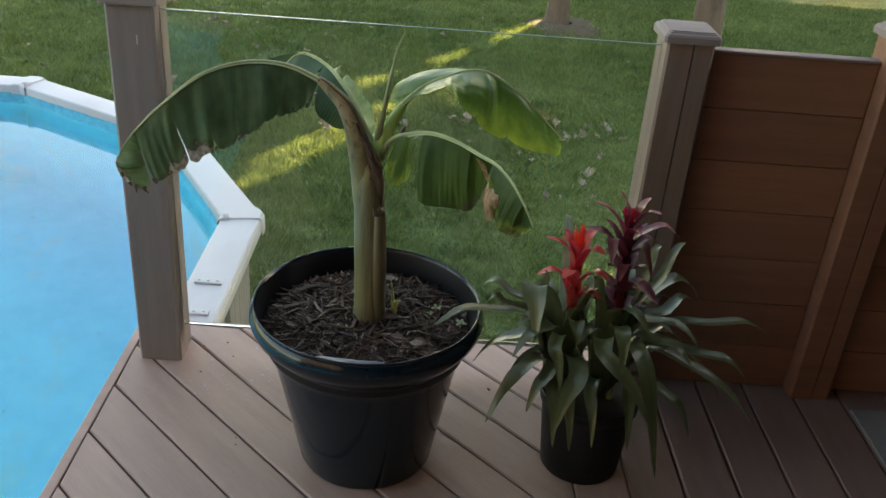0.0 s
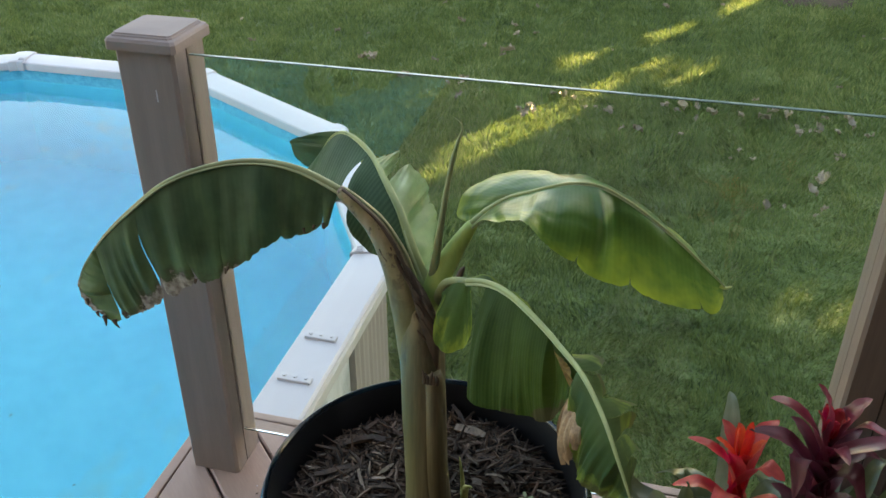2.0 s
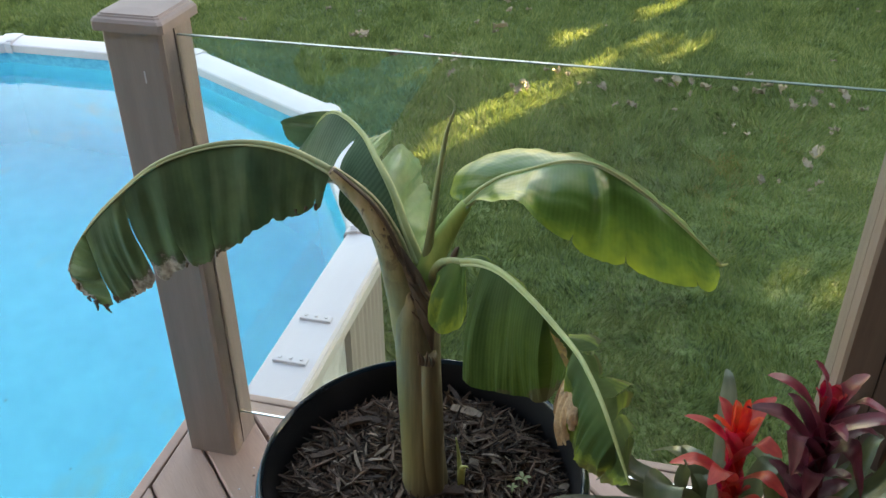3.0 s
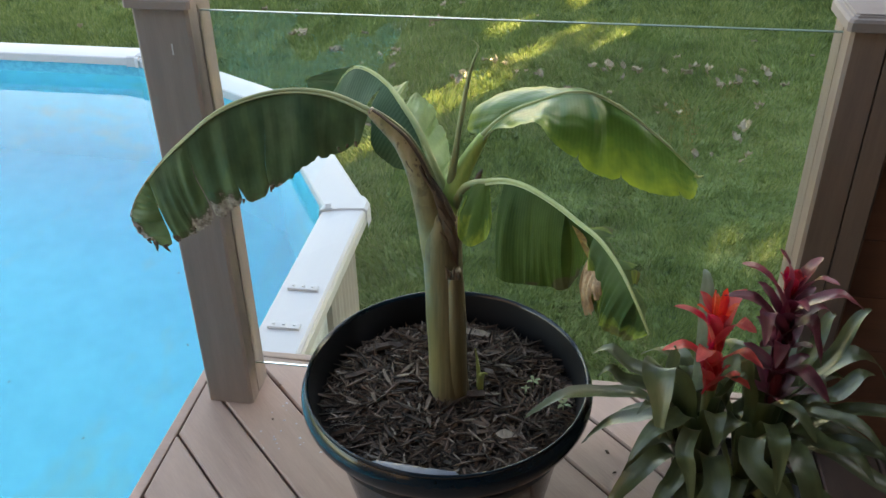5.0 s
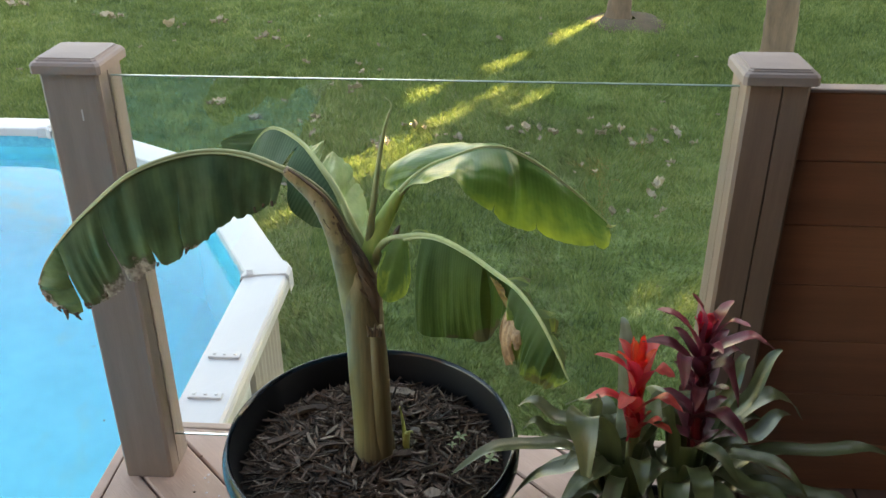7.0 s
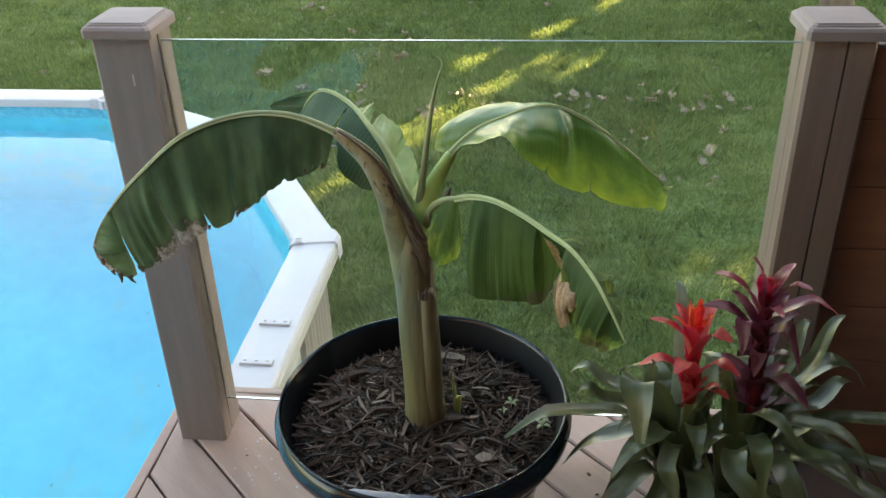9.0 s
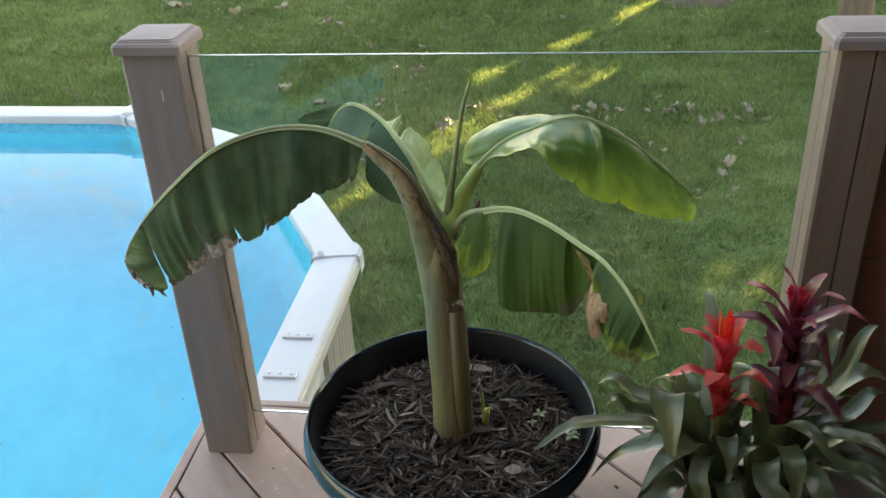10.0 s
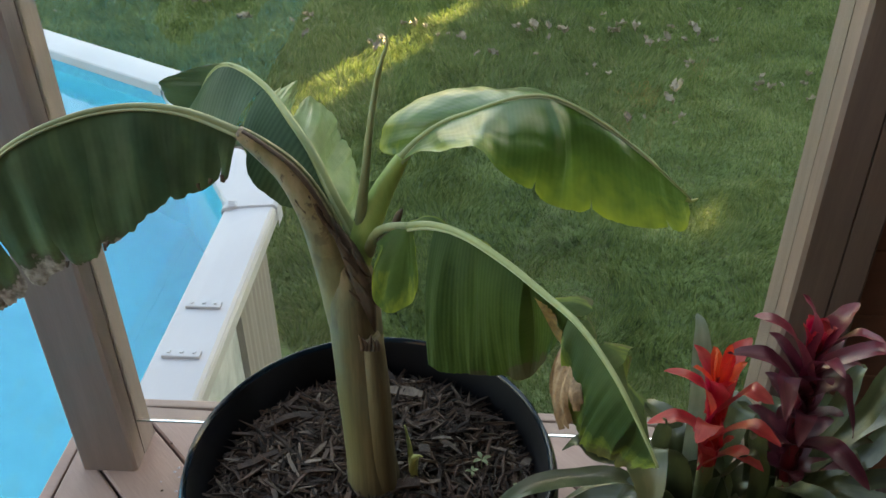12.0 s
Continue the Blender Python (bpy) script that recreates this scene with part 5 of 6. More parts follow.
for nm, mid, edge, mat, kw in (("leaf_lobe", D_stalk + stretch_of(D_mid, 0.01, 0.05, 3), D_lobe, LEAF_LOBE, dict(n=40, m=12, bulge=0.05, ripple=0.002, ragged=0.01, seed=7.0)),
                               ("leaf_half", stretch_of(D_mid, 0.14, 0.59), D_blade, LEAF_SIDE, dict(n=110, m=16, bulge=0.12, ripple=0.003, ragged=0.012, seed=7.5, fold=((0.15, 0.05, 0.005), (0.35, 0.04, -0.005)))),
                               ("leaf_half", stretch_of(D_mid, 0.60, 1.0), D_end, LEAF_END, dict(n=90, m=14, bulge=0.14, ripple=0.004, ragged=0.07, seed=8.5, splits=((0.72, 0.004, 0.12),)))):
    half = blade("leaf", mid, edge, mat, "", **kw)
    half.name, half.parent = nm, side_leaf
burn = blade("leaf", [(0.780, -0.563, 0.856), (0.787, -0.568, 0.845), (0.796, -0.572, 0.828), (0.804, -0.575, 0.814)], [(0.788, -0.567, 0.854), (0.799, -0.575, 0.844), (0.806, -0.579, 0.827), (0.808, -0.579, 0.815)], SCORCHED, "scorched yellow and black edge of the tear", n=24, m=5, bulge=0.2, ripple=0.002, ragged=0.2, seed=3.3)
burn.name, burn.parent = "scorched_edge", side_leaf
DRYTIP = [(0.806, -0.595, 0.827), (0.812, -0.610, 0.825), (0.821, -0.628, 0.815)]
flap = blade("leaf", DRYTIP, [(0.805, -0.625, 0.774), (0.812, -0.640, 0.768), (0.825, -0.645, 0.809)], DRYFLAP, "curled dry brown flap hanging at the tear", n=28, m=8, bulge=0.35, ripple=0.008, ragged=0.2, seed=9.0, splits=((0.35, 0.05, 0.4), (0.7, 0.05, 0.5)))
flap.name, flap.parent = "dry_flap", side_leaf

# suckers and weeds in the pot
pup = thing("banana_sucker", (0.640, -0.372, 0.385), "small yellow-green banana sucker sprouting from the mulch", "sprout")
tube("shoot", [(0, 0, -0.015), (0.001, 0, 0.020), (0.004, -0.002, 0.042)], [0.0068, 0.0062, 0.0052], SPROUT, pup, n=10, rings=10)
tube("shoot", [(-0.002, 0.004, 0.01), (-0.004, 0.008, 0.05), (-0.010, 0.012, 0.088)], [0.0042, 0.0034, 0.0010], SPROUT, pup, n=8, rings=12)
tube("shoot", [(0.003, -0.002, 0.040), (0.009, -0.003, 0.046), (0.014, -0.002, 0.043)], [0.0036, 0.002, 0.0008], SPROUT, pup, n=8, rings=8)


def seedling(x, y, size, turn):
    z = soil_height(math.hypot(x - MULCH_AT[0], y - MULCH_AT[1])) + 0.012
    w = thing("weed_seedling", (x, y, z), "tiny green weed seedling growing in the mulch", "weed", "weeds in the pot")
    w.rotation_euler = (0, 0, turn)
    tube("stalk", [(0, 0, -0.01), (0, 0, size * 0.5), (0.002, 0, size)], [0.001, 0.0009, 0.0006], SEEDLING, w, n=6, rings=6)
    for k in range(4):
        a = k * 1.7
        c, s2 = math.cos(a), math.sin(a)
        pts = [(0, 0, size * 0.8), (0.35, 0.22, size), (0.75, 0.18, size * 1.05), (1.0, 0.0, size * 0.9), (0.75, -0.18, size * 1.05), (0.35, -0.22, size)]
        vv = [(size * 0.9 * (p[0] * c - p[1] * s2), size * 0.9 * (p[0] * s2 + p[1] * c), p[2]) for p in pts]
        mesh_object("leaf", vv, [(0, 1, 5), (1, 2, 4, 5), (2, 3, 4)], SEEDLING, w, smooth=True)


for x, y, size, turn in ((0.735, -0.352, 0.016, 0.3), (0.722, -0.372, 0.011, 1.5), (0.790, -0.398, 0.018, 2.4)):
    seedling(x, y, size, turn)

# ---- bromeliads ----
BP = (1.112, -0.362, 0.0)
bpot = thing("nursery_pot", BP, "black plastic nursery pot standing on the deck", "plant pot")
mesh_object("body", *lathe([(0.090, 0.0), (0.094, 0.003), (0.098, 0.05), (0.106, 0.13), (0.110, 0.185)], 48), BLACKPOT, bpot, smooth=True)
v, f = lathe([(0.1095, 0.1848), (0.116, 0.187), (0.117, 0.212), (0.114, 0.216), (0.110, 0.212), (0.106, 0.18)], 48)
mesh_object("rim", v, f[:-1], BLACKPOT, bpot, smooth=True)
v, f = lathe([(0.1075, 0.196), (0.06, 0.204), (0.002, 0.208)], 32)
mesh_object("soil", v, f[:-1], SOIL, bpot, smooth=True)


def strap(parent, origin, points, width, mat, name="leaf", label="", n=22, droop=0.35, blunt=0.36, twist=0.0, seed=0.0, across=None, lance=False):
    """A strap-shaped leaf or bract along points, channelled lengthwise, widest in the middle, ending in a point."""
    verts, faces, uvs = [], [], []
    o = Vector(origin)
    for i in range(n + 1):
        s = i / n
        c = curve_at(points, s)
        t = (curve_at(points, min(s + 0.02, 1)) - curve_at(points, max(s - 0.02, 0))).normalized()
        side = (across - t * across.dot(t)).normalized()
        up = side.cross(t).normalized()
        if twist:
            side = Matrix.Rotation(twist * s, 3, t) @ side
            up = side.cross(t).normalized()
        w = width * 0.5 * (0.80 + 0.20 * math.sin(math.pi * min(1, s * 1.2))) * min(1.0, ((1 - s) / blunt) ** 0.7 if s < 1 else 0.02)
        if lance:
            w = width * 0.5 * (1 - 0.97 * max(0.0, (s - 0.38) / 0.62) ** 1.9)
        for q in (-1.0, -0.5, 0.0, 0.5, 1.0):
            verts.append(c + side * w * q + up * (w * droop * (abs(q) ** 1.5) * (1 if t.z > -0.2 else 0.6)) + up * 0.002 * noise.noise((s * 7 + seed, q, seed)) - o)
            uvs.append((s * 0.5 + seed, q * 0.8))
    for i in range(n):
        faces += [(5 * i + j, 5 * i + j + 1, 5 * i + j + 6, 5 * i + j + 5) for j in range(4)]
    return mesh_object(name, verts, faces, mat, parent, label, smooth=True, uvs=uvs)


RED_AT, PLUM_AT = Vector((1.030, -0.372, 0.20)), Vector((1.125, -0.372, 0.20))
red = thing("bromeliad", RED_AT, "bromeliad with a scarlet flower spike above strap leaves", "bromeliad", "bromeliads in the pot")
plum = thing("bromeliad", PLUM_AT, "taller bromeliad with a plum and crimson flower spike", "bromeliad", "bromeliads in the pot")
# strap leaves: apex of the arch, tip, width
RED_LEAVES = [
    ((0.85, -0.425, 0.452), (0.728, -0.5, 0.45), 0.040), ((0.94, -0.425, 0.52), (0.944, -0.5, 0.43), 0.070),
    ((0.895, -0.34, 0.45), (0.835, -0.32, 0.452), 0.046), ((0.89, -0.355, 0.425), (0.846, -0.345, 0.42), 0.042),
    ((0.963, -0.47, 0.442), (0.897, -0.53, 0.405), 0.044), ((0.982, -0.52, 0.43), (1.001, -0.56, 0.345), 0.036),
    ((0.93, -0.48, 0.345), (0.855, -0.53, 0.229), 0.045), ((0.978, -0.5, 0.34), (0.937, -0.55, 0.279), 0.040),
    ((1.04, -0.53, 0.37), (0.99, -0.6, 0.265), 0.052), ((1.013, -0.34, 0.56), (1.006, -0.3, 0.634), 0.036),
]
PLUM_LEAVES = [
    ((1.085, -0.525, 0.425), (1.19, -0.6, 0.3), 0.050), ((1.166, -0.54, 0.42), (1.222, -0.605, 0.17), 0.050),
    ((1.115, -0.52, 0.48), (1.119, -0.57, 0.405), 0.044), ((1.115, -0.47, 0.5), (1.172, -0.525, 0.478), 0.044),
    ((1.215, -0.45, 0.465), (1.293, -0.5, 0.43), 0.042), ((1.35, -0.38, 0.425), (1.505, -0.355, 0.386), 0.042),
    ((1.204, -0.48, 0.43), (1.272, -0.53, 0.41), 0.046), ((1.336, -0.44, 0.378), (1.43, -0.46, 0.328), 0.046),
    ((1.265, -0.5, 0.398), (1.43, -0.54, 0.278), 0.048), ((1.236, -0.53, 0.33), (1.29, -0.56, 0.25), 0.040),
    ((1.225, -0.365, 0.53), (1.27, -0.33, 0.598), 0.042), ((1.248, -0.35, 0.512), (1.33, -0.33, 0.452), 0.050),
    ((1.19, -0.365, 0.535), (1.214, -0.34, 0.592), 0.040),
]
RED_INNER = [
    ((0.96, -0.4, 0.48), (0.965, -0.41, 0.545), 0.036), ((1.0, -0.3, 0.43), (0.93, -0.22, 0.38), 0.044),
    ((1.03, -0.48, 0.3), (1.04, -0.56, 0.19), 0.040), ((1.0, -0.48, 0.29), (1.005, -0.55, 0.19), 0.036),
    ((0.96, -0.4, 0.33), (0.895, -0.42, 0.235), 0.042), ((1.05, -0.42, 0.47), (1.075, -0.44, 0.52), 0.034),
]
PLUM_INNER = [
    ((1.1, -0.29, 0.45), (1.06, -0.2, 0.4), 0.044), ((1.2, -0.29, 0.45), (1.27, -0.215, 0.4), 0.044),
    ((1.165, -0.3, 0.48), (1.18, -0.23, 0.46), 0.042), ((1.08, -0.49, 0.3), (1.085, -0.57, 0.21), 0.036),
    ((1.16, -0.48, 0.32), (1.165, -0.56, 0.2), 0.042), ((1.24, -0.4, 0.36), (1.33, -0.4, 0.3), 0.044),
    ((1.25, -0.35, 0.43), (1.32, -0.3, 0.44), 0.044), ((1.08, -0.41, 0.5), (1.062, -0.43, 0.545), 0.036),
    ((1.165, -0.42, 0.49), (1.195, -0.44, 0.52), 0.036),
]
FRONDS = [(red,) + f for f in RED_LEAVES + RED_INNER] + [(plum,) + f for f in PLUM_LEAVES + PLUM_INNER]
for i, (who, apex, tip, wd) in enumerate(FRONDS):
    o, a, b = Vector(who.location), Vector(apex), Vector(tip)
    out = Vector((a.x - o.x, a.y - o.y, 0))
    root = o + out.normalized() * 0.018 + Vector((0, 0, 0.012))
    low = root.lerp(a, 0.42) + Vector((0, 0, 0.10 * min(1.0, (a.z - root.z) / 0.2)))
    far = a.lerp(b, 0.55) + Vector((0, 0, 0.022))
    flat = Vector((b.x - root.x, b.y - root.y, 0)).normalized()
    strap(who, o, [root, low, a, far, b], wd * 0.80, STRAP_BACKLIT if i == 9 else STRAP, seed=i * 0.37, across=Vector((flat.y, -flat.x, 0)), droop=0.3)


def bract(who, axis, z, knee, tip, wd, mat, i=0):
    """One pointed bract: it clasps the axis at height z, rises to its knee and bends out to the tip."""
    o = Vector(who.location)
    c, knee, tip = axis(z), Vector(knee), Vector(tip)
    d = Vector((tip.x - c.x, tip.y - c.y, 0))
    d = d.normalized() if d.length > 1e-4 else Vector((0, -1, 0))
    p0 = axis(z - 0.022) + d * 0.003
    p1 = c + d * 0.009
    p3 = knee.lerp(tip, 0.55) + Vector((0, 0, 0.10 * (tip - knee).length))
    return strap(who, o, [p0, p1, knee, p3, tip], wd, mat, "bract", n=16, droop=0.30, lance=True, seed=i * 0.53 + 0.2, across=Vector((d.y, -d.x, 0)))


def flower_axis(a, b):
    a, b = Vector(a), Vector(b)
    return lambda z: a.lerp(b, (z - a.z) / (b.z - a.z))


def whorl(who, axis, z, count, reach, rise, wd, mat, turn=0.0):
    """A ring of alike small bracts."""
    for k in range(count):
        a = radians(turn + 360 * k / count)
        r = reach * (0.85 + 0.3 * ((k * 7) % 5) / 4)
        d = Vector((math.cos(a), math.sin(a), 0))
        bract(who, axis, z, axis(z) + d * (0.45 * r + 0.006) + Vector((0, 0, rise * 0.6)), axis(z) + d * r + Vector((0, 0, rise)), wd, mat, k)


red_axis = flower_axis((1.036, -0.380, 0.36), (1.024, -0.386, 0.62))
plum_axis = flower_axis((1.140, -0.384, 0.40), (1.121, -0.388, 0.69))
for who, axis, z0, z1, mat in ((red, red_axis, 0.44, 0.600, SCARLET), (plum, plum_axis, 0.42, 0.675, CRIMSON)):
    o = Vector(who.location)
    tube("flower_stalk", [tuple(axis(z) - o) for z in (0.21, 0.33, z0 + 0.01)], [0.012, 0.011, 0.011], ROLLED, who, n=12, rings=10)
    tube("flower_core", [tuple(axis(z) - o) for z in (z0, (z0 + z1) / 2, z1)], [0.011, 0.010, 0.004], mat, who, n=12, rings=16, lump=0.2)
# bracts: height on the axis, knee, tip, width
RED_BRACTS = [(0.555, (1.001, -0.403, 0.602), (0.951, -0.400, 0.624), 0.023), (0.560, (1.015, -0.365, 0.597), (0.997, -0.345, 0.620), 0.020), (0.560, (1.018, -0.408, 0.600), (1.000, -0.424, 0.632), 0.020),
              (0.550, (1.047, -0.420, 0.612), (1.075, -0.436, 0.610), 0.028), (0.555, (1.048, -0.350, 0.600), (1.075, -0.320, 0.612), 0.022), (0.505, (0.982, -0.400, 0.546), (0.943, -0.395, 0.530), 0.022),
              (0.510, (1.010, -0.425, 0.562), (0.991, -0.450, 0.555), 0.026), (0.505, (1.058, -0.425, 0.562), (1.090, -0.452, 0.556), 0.022),
              (0.460, (1.050, -0.420, 0.508), (1.080, -0.448, 0.508), 0.024)]
for i, (z, knee, tip, wd) in enumerate(RED_BRACTS):
    bract(red, red_axis, z, knee, tip, wd * 1.25, SCARLET, i)
whorl(red, red_axis, 0.470, 4, 0.030, 0.040, 0.024, SCARLET, 60)
whorl(red, red_axis, 0.592, 4, 0.034, 0.032, 0.017, ORANGE, 10)
whorl(red, red_axis, 0.602, 3, 0.012, 0.048, 0.014, ORANGE, 50)
PLUM_BRACTS = [(0.635, (1.092, -0.397, 0.680), (1.040, -0.402, 0.713), 0.029), (0.655, (1.114, -0.392, 0.698), (1.094, -0.387, 0.735), 0.026), (0.655, (1.140, -0.395, 0.694), (1.160, -0.387, 0.724), 0.031),
               (0.650, (1.148, -0.415, 0.700), (1.175, -0.440, 0.710), 0.017), (0.625, (1.185, -0.402, 0.668), (1.234, -0.396, 0.640), 0.019), (0.630, (1.127, -0.420, 0.664), (1.137, -0.452, 0.668), 0.018),
               (0.585, (1.080, -0.387, 0.634), (1.028, -0.379, 0.637), 0.027), (0.590, (1.090, -0.422, 0.642), (1.086, -0.452, 0.598), 0.021), (0.585, (1.156, -0.415, 0.622), (1.185, -0.422, 0.545), 0.029),
               (0.590, (1.168, -0.375, 0.626), (1.205, -0.358, 0.602), 0.024), (0.500, (1.146, -0.450, 0.556), (1.186, -0.492, 0.532), 0.027), (0.545, (1.118, -0.428, 0.588), (1.108, -0.455, 0.560), 0.020)]
for i, (z, knee, tip, wd) in enumerate(PLUM_BRACTS):
    bract(plum, plum_axis, z, knee, tip, wd * 1.32, CRIMSON if i < 6 else PURPLE, i)
whorl(plum, plum_axis, 0.672, 5, 0.018, 0.022, 0.018, SCARLET, 45)
whorl(plum, plum_axis, 0.610, 3, 0.055, 0.045, 0.026, PURPLE, 30)
whorl(plum, plum_axis, 0.550, 4, 0.055, 0.030, 0.028, PURPLE, 45)
whorl(plum, plum_axis, 0.500, 5, 0.055, 0.030, 0.028, PURPLE, 10)
whorl(plum, plum_axis, 0.450, 5, 0.060, 0.030, 0.028, PURPLE, 45)
# more leaves low round both plants
fill = np.random.default_rng(8)
for k in range(22):
    who = red if k % 2 else plum
    a = radians(360 * k / 22 + fill.uniform(-8, 8))
    if math.sin(a) > 0.5 or math.sin(a) < -0.1:
        continue
    o = Vector(who.location)
    d = Vector((math.cos(a), math.sin(a), 0))
    reach, top = fill.uniform(0.20, 0.28), fill.uniform(0.34, 0.42)
    root, apex, tip = o + d * 0.02 + Vector((0, 0, 0.01)), o + d * reach * 0.55 + Vector((0, 0, top - o.z)), o + d * reach + Vector((0, 0, top - o.z - fill.uniform(0.04, 0.15)))
    strap(who, o, [root, root.lerp(apex, 0.45) + Vector((0, 0, 0.08)), apex, apex.lerp(tip, 0.55) + Vector((0, 0, 0.02)), tip], 0.036, STRAP, seed=k * 0.71, across=Vector((d.y, -d.x, 0)), droop=0.3)

for k in range(9):
    who = red if k % 2 else plum
    a = radians(360 * k / 9 + fill.uniform(-10, 10))
    o, d = Vector(who.location), Vector((math.cos(a), math.sin(a), 0))
    top = fill.uniform(0.40, 0.47)
    root, apex, tip = o + d * 0.015 + Vector((0, 0, 0.01)), o + d * 0.075 + Vector((0, 0, top - o.z)), o + d * fill.uniform(0.12, 0.16) + Vector((0, 0, top - o.z + fill.uniform(-0.04, 0.02)))
    strap(who, o, [root, root.lerp(apex, 0.5) + Vector((0, 0, 0.04)), apex, apex.lerp(tip, 0.55) + Vector((0, 0, 0.012)), tip], 0.036, STRAP, seed=k * 0.43 + 3, across=Vector((d.y, -d.x, 0)), droop=0.3)

# ---- trees ----
# openings cut into the foliage so that the low sun lands on chosen lawn patches: ground place, half length along the
# sun's way, half width
SUN_OPENINGS = [(-0.16, 5.80, 0.36, 0.210), (-0.40, 5.32, 0.46, 0.200), (-0.48, 5.98, 0.28, 0.078), (-0.95, 5.05, 0.22, 0.048), (0.03, 7.48, 0.28, 0.144), (0.27, 6.72, 0.22, 0.120), (0.06, 6.85, 0.09, 0.072),
          (0.85, 8.60, 0.32, 0.132), (0.70, 7.50, 0.22, 0.054), (1.03, 7.38, 0.33, 0.168), (0.13, 8.75, 0.14, 0.060), (1.80, 10.15, 0.59, 0.156), (-0.80, 4.45, 0.22, 0.090), (1.77, 3.44, 0.16, 0.034), (1.92, 3.14, 0.24, 0.050), (-1.19, 6.12, 0.19, 0.072)]
ACROSS = Vector((math.cos(SUN_AZ), -math.sin(SUN_AZ), 0))
RISE = TO_SUN.cross(ACROSS)


def in_sun_opening(p):
    for gx, gy, half, wide in SUN_OPENINGS:
        d = p - Vector((gx, gy, GROUND))
        if abs(d.dot(ACROSS)) < wide + 0.02 and abs(d.dot(RISE)) < half * math.sin(SUN_EL) + 0.02 and d.dot(TO_SUN) > 0:
            return True
    return False


def tree(x, y, girth, trunk_h, crown_c, crown_r, leaves, leaf, seed, label, group=""):
    """A tapered trunk with root flare and limbs, and a crown of many single leaves with an uneven outline."""
    t = thing("tree", (x, y, GROUND), label, "tree", group)
    r = np.random.default_rng(seed)
    lean = r.normal(0, 0.12, 2)
    path = [(0, 0, -0.05), (0, 0, 0.12), (0.01, 0.0, 0.5), (lean[0] * 0.4, lean[1] * 0.4, trunk_h * 0.5), (lean[0], lean[1], trunk_h), (lean[0] * 1.3, lean[1] * 1.3, crown_c[2])]
    tube("trunk", path, [girth * 1.5, girth * 1.12, girth, girth * 0.92, girth * 0.75, girth * 0.25], BARK, t, n=18, rings=36, lump=0.12)
    for k in range(7):
        a = k * 2.4 + r.random()
        z0 = trunk_h * (0.75 + 0.06 * k)
        tip = (math.cos(a) * crown_r[0] * 0.75, math.sin(a) * crown_r[1] * 0.75, min(crown_c[2] + crown_r[2] * 0.5, z0 + crown_r[2] * 0.7))
        tube("limb", [(lean[0], lean[1], z0), (tip[0] * 0.45, tip[1] * 0.45, z0 + (tip[2] - z0) * 0.6), tip], [girth * 0.4, girth * 0.22, 0.02], BARK, t, n=8, rings=10, lump=0.1)
    verts, faces, uvs = [], [], []
    c0, foot = Vector(crown_c), Vector((x, y, GROUND))
    k = 0
    while k < leaves:
        d = Vector(r.normal(0, 1, 3)).normalized()
        q = r.random() ** 0.45
        edge = 1 + 0.22 * noise.noise(d * 2.3 + Vector((seed, 0, 0)))
        p = c0 + Vector((d.x * crown_r[0], d.y * crown_r[1], d.z * crown_r[2])) * q * edge
        k += 1
        e = Matrix.LocRotScale(p, Euler(r.uniform(-3, 3, 3)), None)
        s = leaf * r.uniform(0.7, 1.25)
        quad = [e @ Vector((u * s * 1.3, v2 * s * 1.6, 0.06 * s * (1 if v2 else -1))) for u, v2 in ((-0.5, 0), (0, -0.3), (0.5, 0), (0, 0.3))]
        # openings cut so that the low sun lands on chosen lawn patches: leaves there are smaller and sparser
        todo = [(quad, 0)]
        while todo:
            q4, level = todo.pop()
            mid = (q4[0] + q4[2]) / 2
            if any(in_sun_opening(foot + w) for w in q4 + [mid]):
                if level < 2:
                    todo += [([mid + (w - mid) * 0.5 + (v3 - mid) * 0.5 for v3 in q4], level + 1) for w in q4]
                continue
            b = len(verts)
            verts += q4
            uvs += [(u * 0.2 + k * 0.01, v2) for u, v2 in ((-0.5, 0), (0, -0.3), (0.5, 0), (0, 0.3))]
            faces.append((b, b + 1, b + 2, b + 3))
    mesh_object("crown", verts, faces, CANOPY, t, "uneven green foliage with gaps cut for the sun patches", uvs=uvs)
    return t


tree(2.42, 10.85, 0.15, 3.2, (0, 0, 6.6), (2.4, 2.4, 2.6), 3500, 0.26, 21, "tall tree with a straight brown trunk on the lawn", "trees on the lawn")
tree(3.85, 8.35, 0.175, 3.4, (0, 0, 7.0), (2.3, 2.3, 2.6), 3500, 0.26, 22, "tree with a thick brown trunk behind the fence", "trees on the lawn")
# row out of view, added to block the low sun outside the openings
for i, (sx, tau) in enumerate(((-13.0, 24), (-9.5, 22), (-6.0, 24), (-2.8, 22.5), (0.6, 24), (4.0, 22), (7.5, 24))):
    tree(sx * math.cos(SUN_AZ) + tau * math.sin(SUN_AZ), -sx * math.sin(SUN_AZ) + tau * math.cos(SUN_AZ), 0.2, 2.0, (0, 0, 6.8), (3.2, 3.2, 6.4), 15000, 0.30, 40 + i, "leafy tree in an unseen row added to shade the lawn", "trees along the lawn edge")

# earth ring at the foot of the nearer trunk, and dry leaves on the grass
ev, ef = lathe([(0.62, 0.0), (0.5, 0.035), (0.3, 0.06), (0.1, 0.07)], 36, 0.25)
ring = tagged(mesh_object("earth_ring", ev, ef[:-1], EARTH, smooth=True), "bare brown earth round the foot of the tree", "earth")
ring.location = (2.55, 10.75, GROUND)


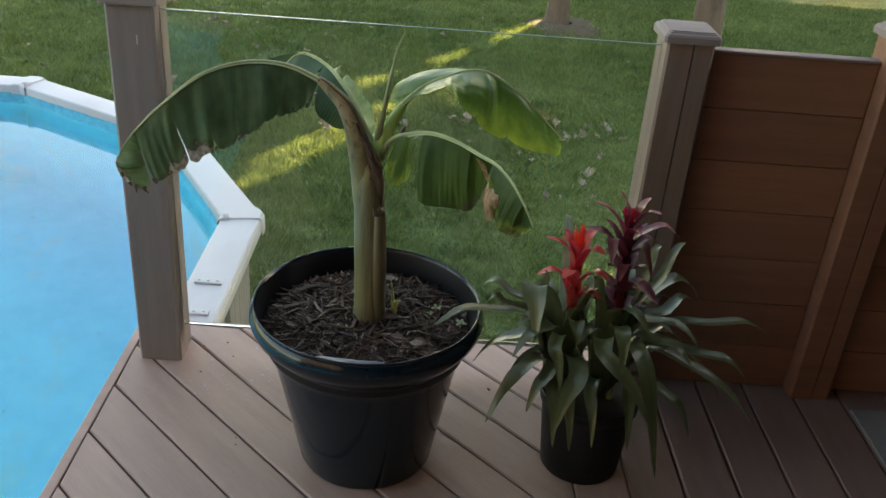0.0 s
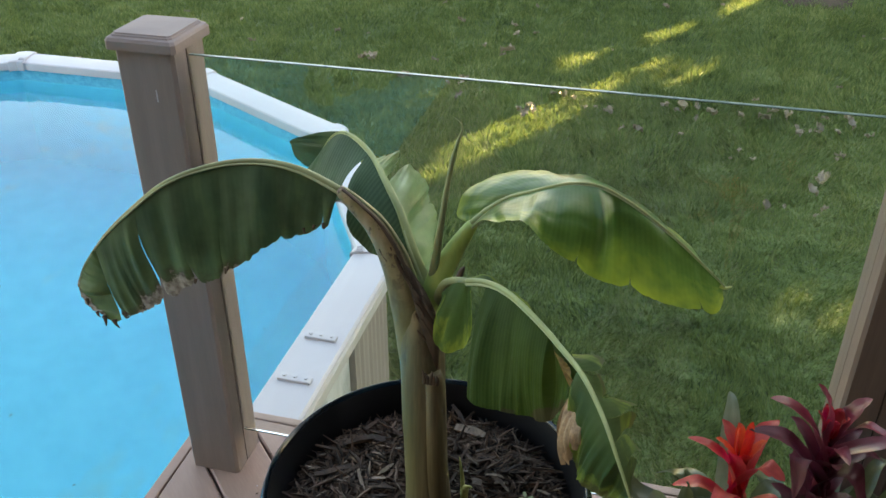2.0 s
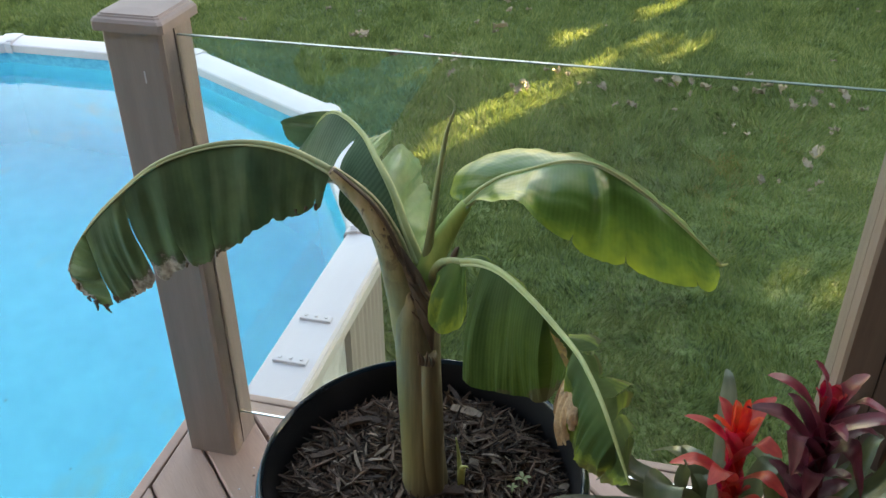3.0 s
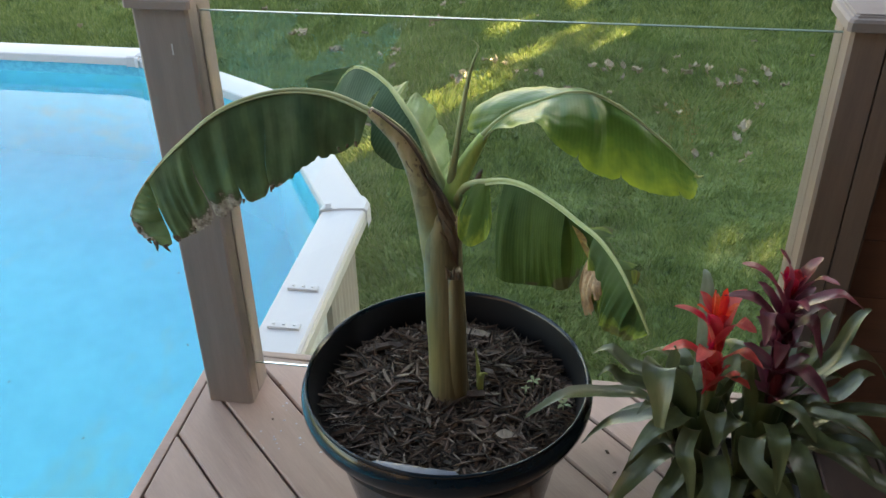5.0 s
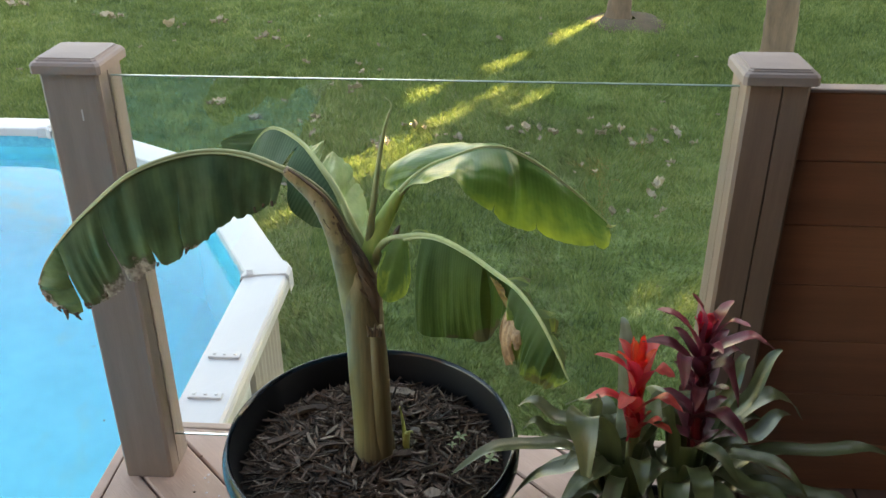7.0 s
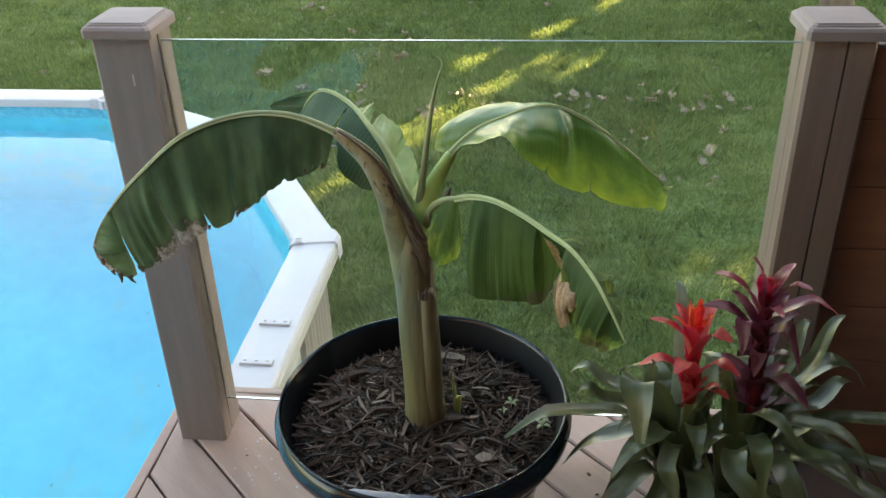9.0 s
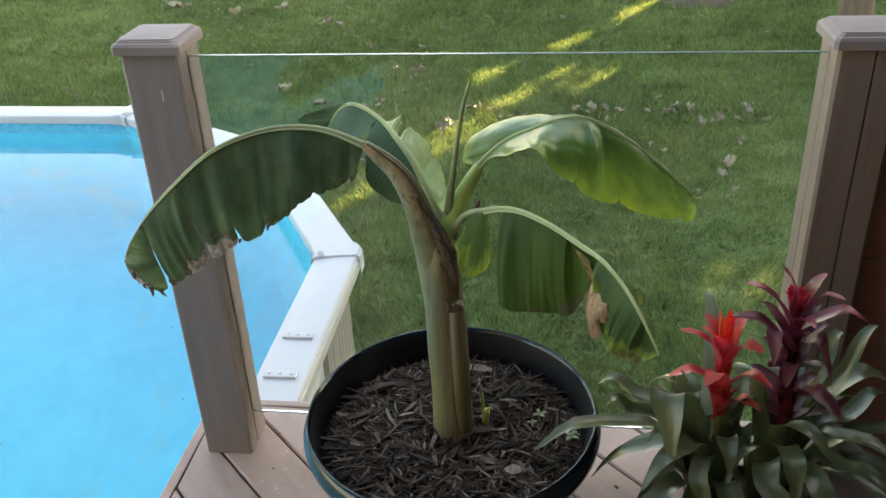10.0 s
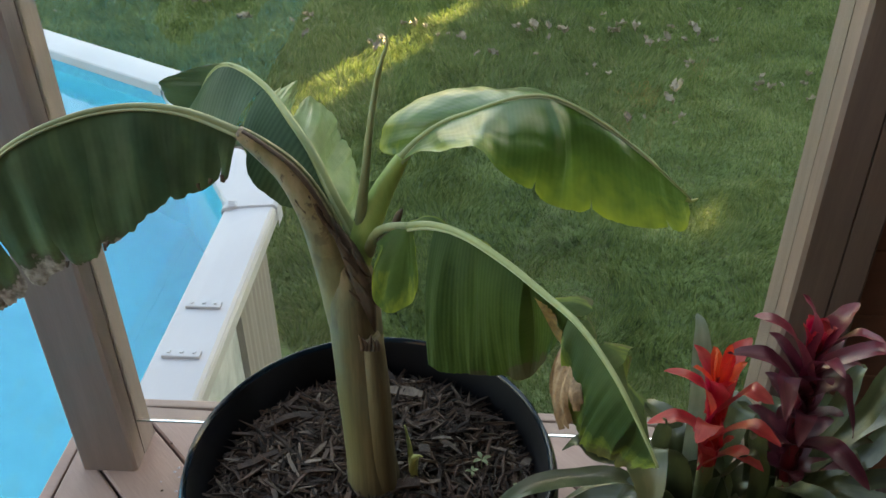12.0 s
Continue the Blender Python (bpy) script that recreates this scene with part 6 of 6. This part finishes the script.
def litter_mesh(seed):
    r = np.random.default_rng(seed)
    verts, faces = [], []
    for i in range(7):
        for j in range(4):
            u, v2 = i / 6 - 0.5, j / 3 - 0.5
            w = 0.55 * math.sin(math.pi * (i + 0.4) / 6.8) * (1.3 if i % 2 else 0.65) + 0.05 * r.normal()
            verts.append((u, v2 * w, 0.8 * v2 * v2 + 0.42 * noise.noise((u * 3 + seed, v2 * 4, 0)) + 0.22))
    for i in range(6):
        faces += [(4 * i + j, 4 * i + j + 1, 4 * i + j + 5, 4 * i + j + 4) for j in range(3)]
    ob = mesh_object("dry_leaf", verts, faces, DRYLEAF, smooth=True)
    return tagged(ob, "curled pale dry leaf lying on the grass", "dry leaf", "dry leaves on the lawn")


rl = np.random.default_rng(5)
kinds = [litter_mesh(k) for k in range(4)]
SPOTS = [(2.10, 5.05, 0.17), (2.75, 5.2, 0.09), (1.62, 5.35, 0.08), (-2.05, 6.95, 0.14), (-0.72, 7.45, 0.15), (1.05, 6.35, 0.14), (1.30, 6.25, 0.13), (1.75, 6.25, 0.12), (1.95, 6.35, 0.13), (2.20, 6.15, 0.10), (2.02, 6.0, 0.09),
         (-1.55, 6.5, 0.12), (-0.98, 6.55, 0.10), (0.02, 6.35, 0.12), (0.45, 6.1, 0.10), (2.45, 6.3, 0.12), (2.3, 5.6, 0.08), (-3.6, 10.0, 0.2), (-4.6, 10.4, 0.2), (-3.0, 10.3, 0.16), (-2.2, 9.5, 0.16), (-5.4, 11.5, 0.2), (-6.3, 11.0, 0.2)]
SPOTS += [(-0.27, 5.85, 0.12), (-0.20, 5.92, 0.09), (-0.33, 5.93, 0.08), (-0.24, 6.02, 0.10)]
SPOTS += [(x + rl.normal(0, 0.10), y + rl.normal(0, 0.10), size * rl.uniform(0.45, 0.8)) for x, y, size in SPOTS[:23] for _ in range(2)]
for i in range(60):
    SPOTS.append((rl.uniform(-5.0, 3.5), rl.uniform(4.5, 11.0), rl.uniform(0.04, 0.10)))
for i, (x, y, size) in enumerate(SPOTS):
    m = pose(x, y, GROUND + 0.045, rl.uniform(-25, 25), rl.uniform(-25, 25), rl.uniform(0, 360))
    o = kinds[i] if i < 4 else copy_thing(kinds[i % 4], m)
    o.matrix_basis = m @ Matrix.Diagonal((size, size, size, 1))


# ---- specks floating on the pool, bits on the deck ----
bits = np.random.default_rng(17)
speck = None
for x, y, size in ((-0.42, 0.55, 0.012), (-0.55, 0.10, 0.010), (-0.62, 0.95, 0.012), (-1.0, 1.4, 0.014), (-0.9, 0.3, 0.012), (-1.4, 0.9, 0.014), (-0.48, -0.2, 0.010), (-0.75, -0.1, 0.012), (-1.9, 1.6, 0.016), (-0.35, 0.9, 0.010)):
    m = pose(x, y, WATER_Z + 0.001, 0, 0, bits.uniform(0, 360))
    if speck is None:
        vv = [(-0.5, 0, 0), (-0.2, 0.22, 0.06), (0.3, 0.18, 0.1), (0.5, 0, 0.02), (0.25, -0.2, 0.08), (-0.25, -0.16, 0.05)]
        speck = tagged(mesh_object("leaf_speck", vv, [(0, 1, 5), (1, 2, 4, 5), (2, 3, 4)], BROWNED), "tiny brown leaf bit floating on the water", "leaf bit", "leaf bits on the pool")
        ob = speck
    else:
        ob = copy_thing(speck, m)
    ob.matrix_basis = m @ Matrix.Diagonal((size, size, size, 1))
crumb = None
for x, y, size in ((0.27, -0.36, 0.006), (0.275, -0.385, 0.005), (0.10, 0.02, 0.007), (0.16, 0.045, 0.006), (0.90, -0.10, 0.012), (0.915, -0.16, 0.009), (0.12, -0.10, 0.006), (0.19, -0.02, 0.005)):
    m = pose(x, y, 0.0005, 0, 0, bits.uniform(0, 360))
    if crumb is None:
        vv = [(-0.5, -0.2, 0), (0.4, -0.3, 0), (0.5, 0.25, 0), (-0.3, 0.3, 0), (-0.3, -0.1, 0.3), (0.3, -0.1, 0.35), (0.25, 0.15, 0.3), (-0.2, 0.15, 0.25)]
        crumb = tagged(mesh_object("bark_crumb", vv, [(4, 5, 6, 7), (0, 1, 5, 4), (1, 2, 6, 5), (2, 3, 7, 6), (3, 0, 4, 7)], BROWNED), "small crumb of bark lying on the deck", "bark crumb", "bark crumbs on the deck")
        ob = crumb
    else:
        ob = copy_thing(crumb, m)
    ob.matrix_basis = m @ Matrix.Diagonal((size, size, size, 1))
dust = np.random.default_rng(29)
fleck = None
for k in range(30):
    m = pose(0.10 + 0.22 * dust.random(), -0.20 + 0.24 * dust.random(), 0.0004, 0, 0, dust.uniform(0, 360))
    size = dust.uniform(0.003, 0.008)
    if fleck is None:
        vv = [(-0.5, -0.2, 0), (0.3, -0.4, 0), (0.5, 0.2, 0), (-0.2, 0.4, 0), (0.0, 0.0, 0.25)]
        fleck = tagged(mesh_object("pale_fleck", vv, [(0, 1, 4), (1, 2, 4), (2, 3, 4), (3, 0, 4)], VINYL), "tiny pale fleck of dried residue on the deck", "fleck", "flecks on the deck")
        ob = fleck
    else:
        ob = copy_thing(fleck, m)
    ob.matrix_basis = m @ Matrix.Diagonal((size, size, size, 1))
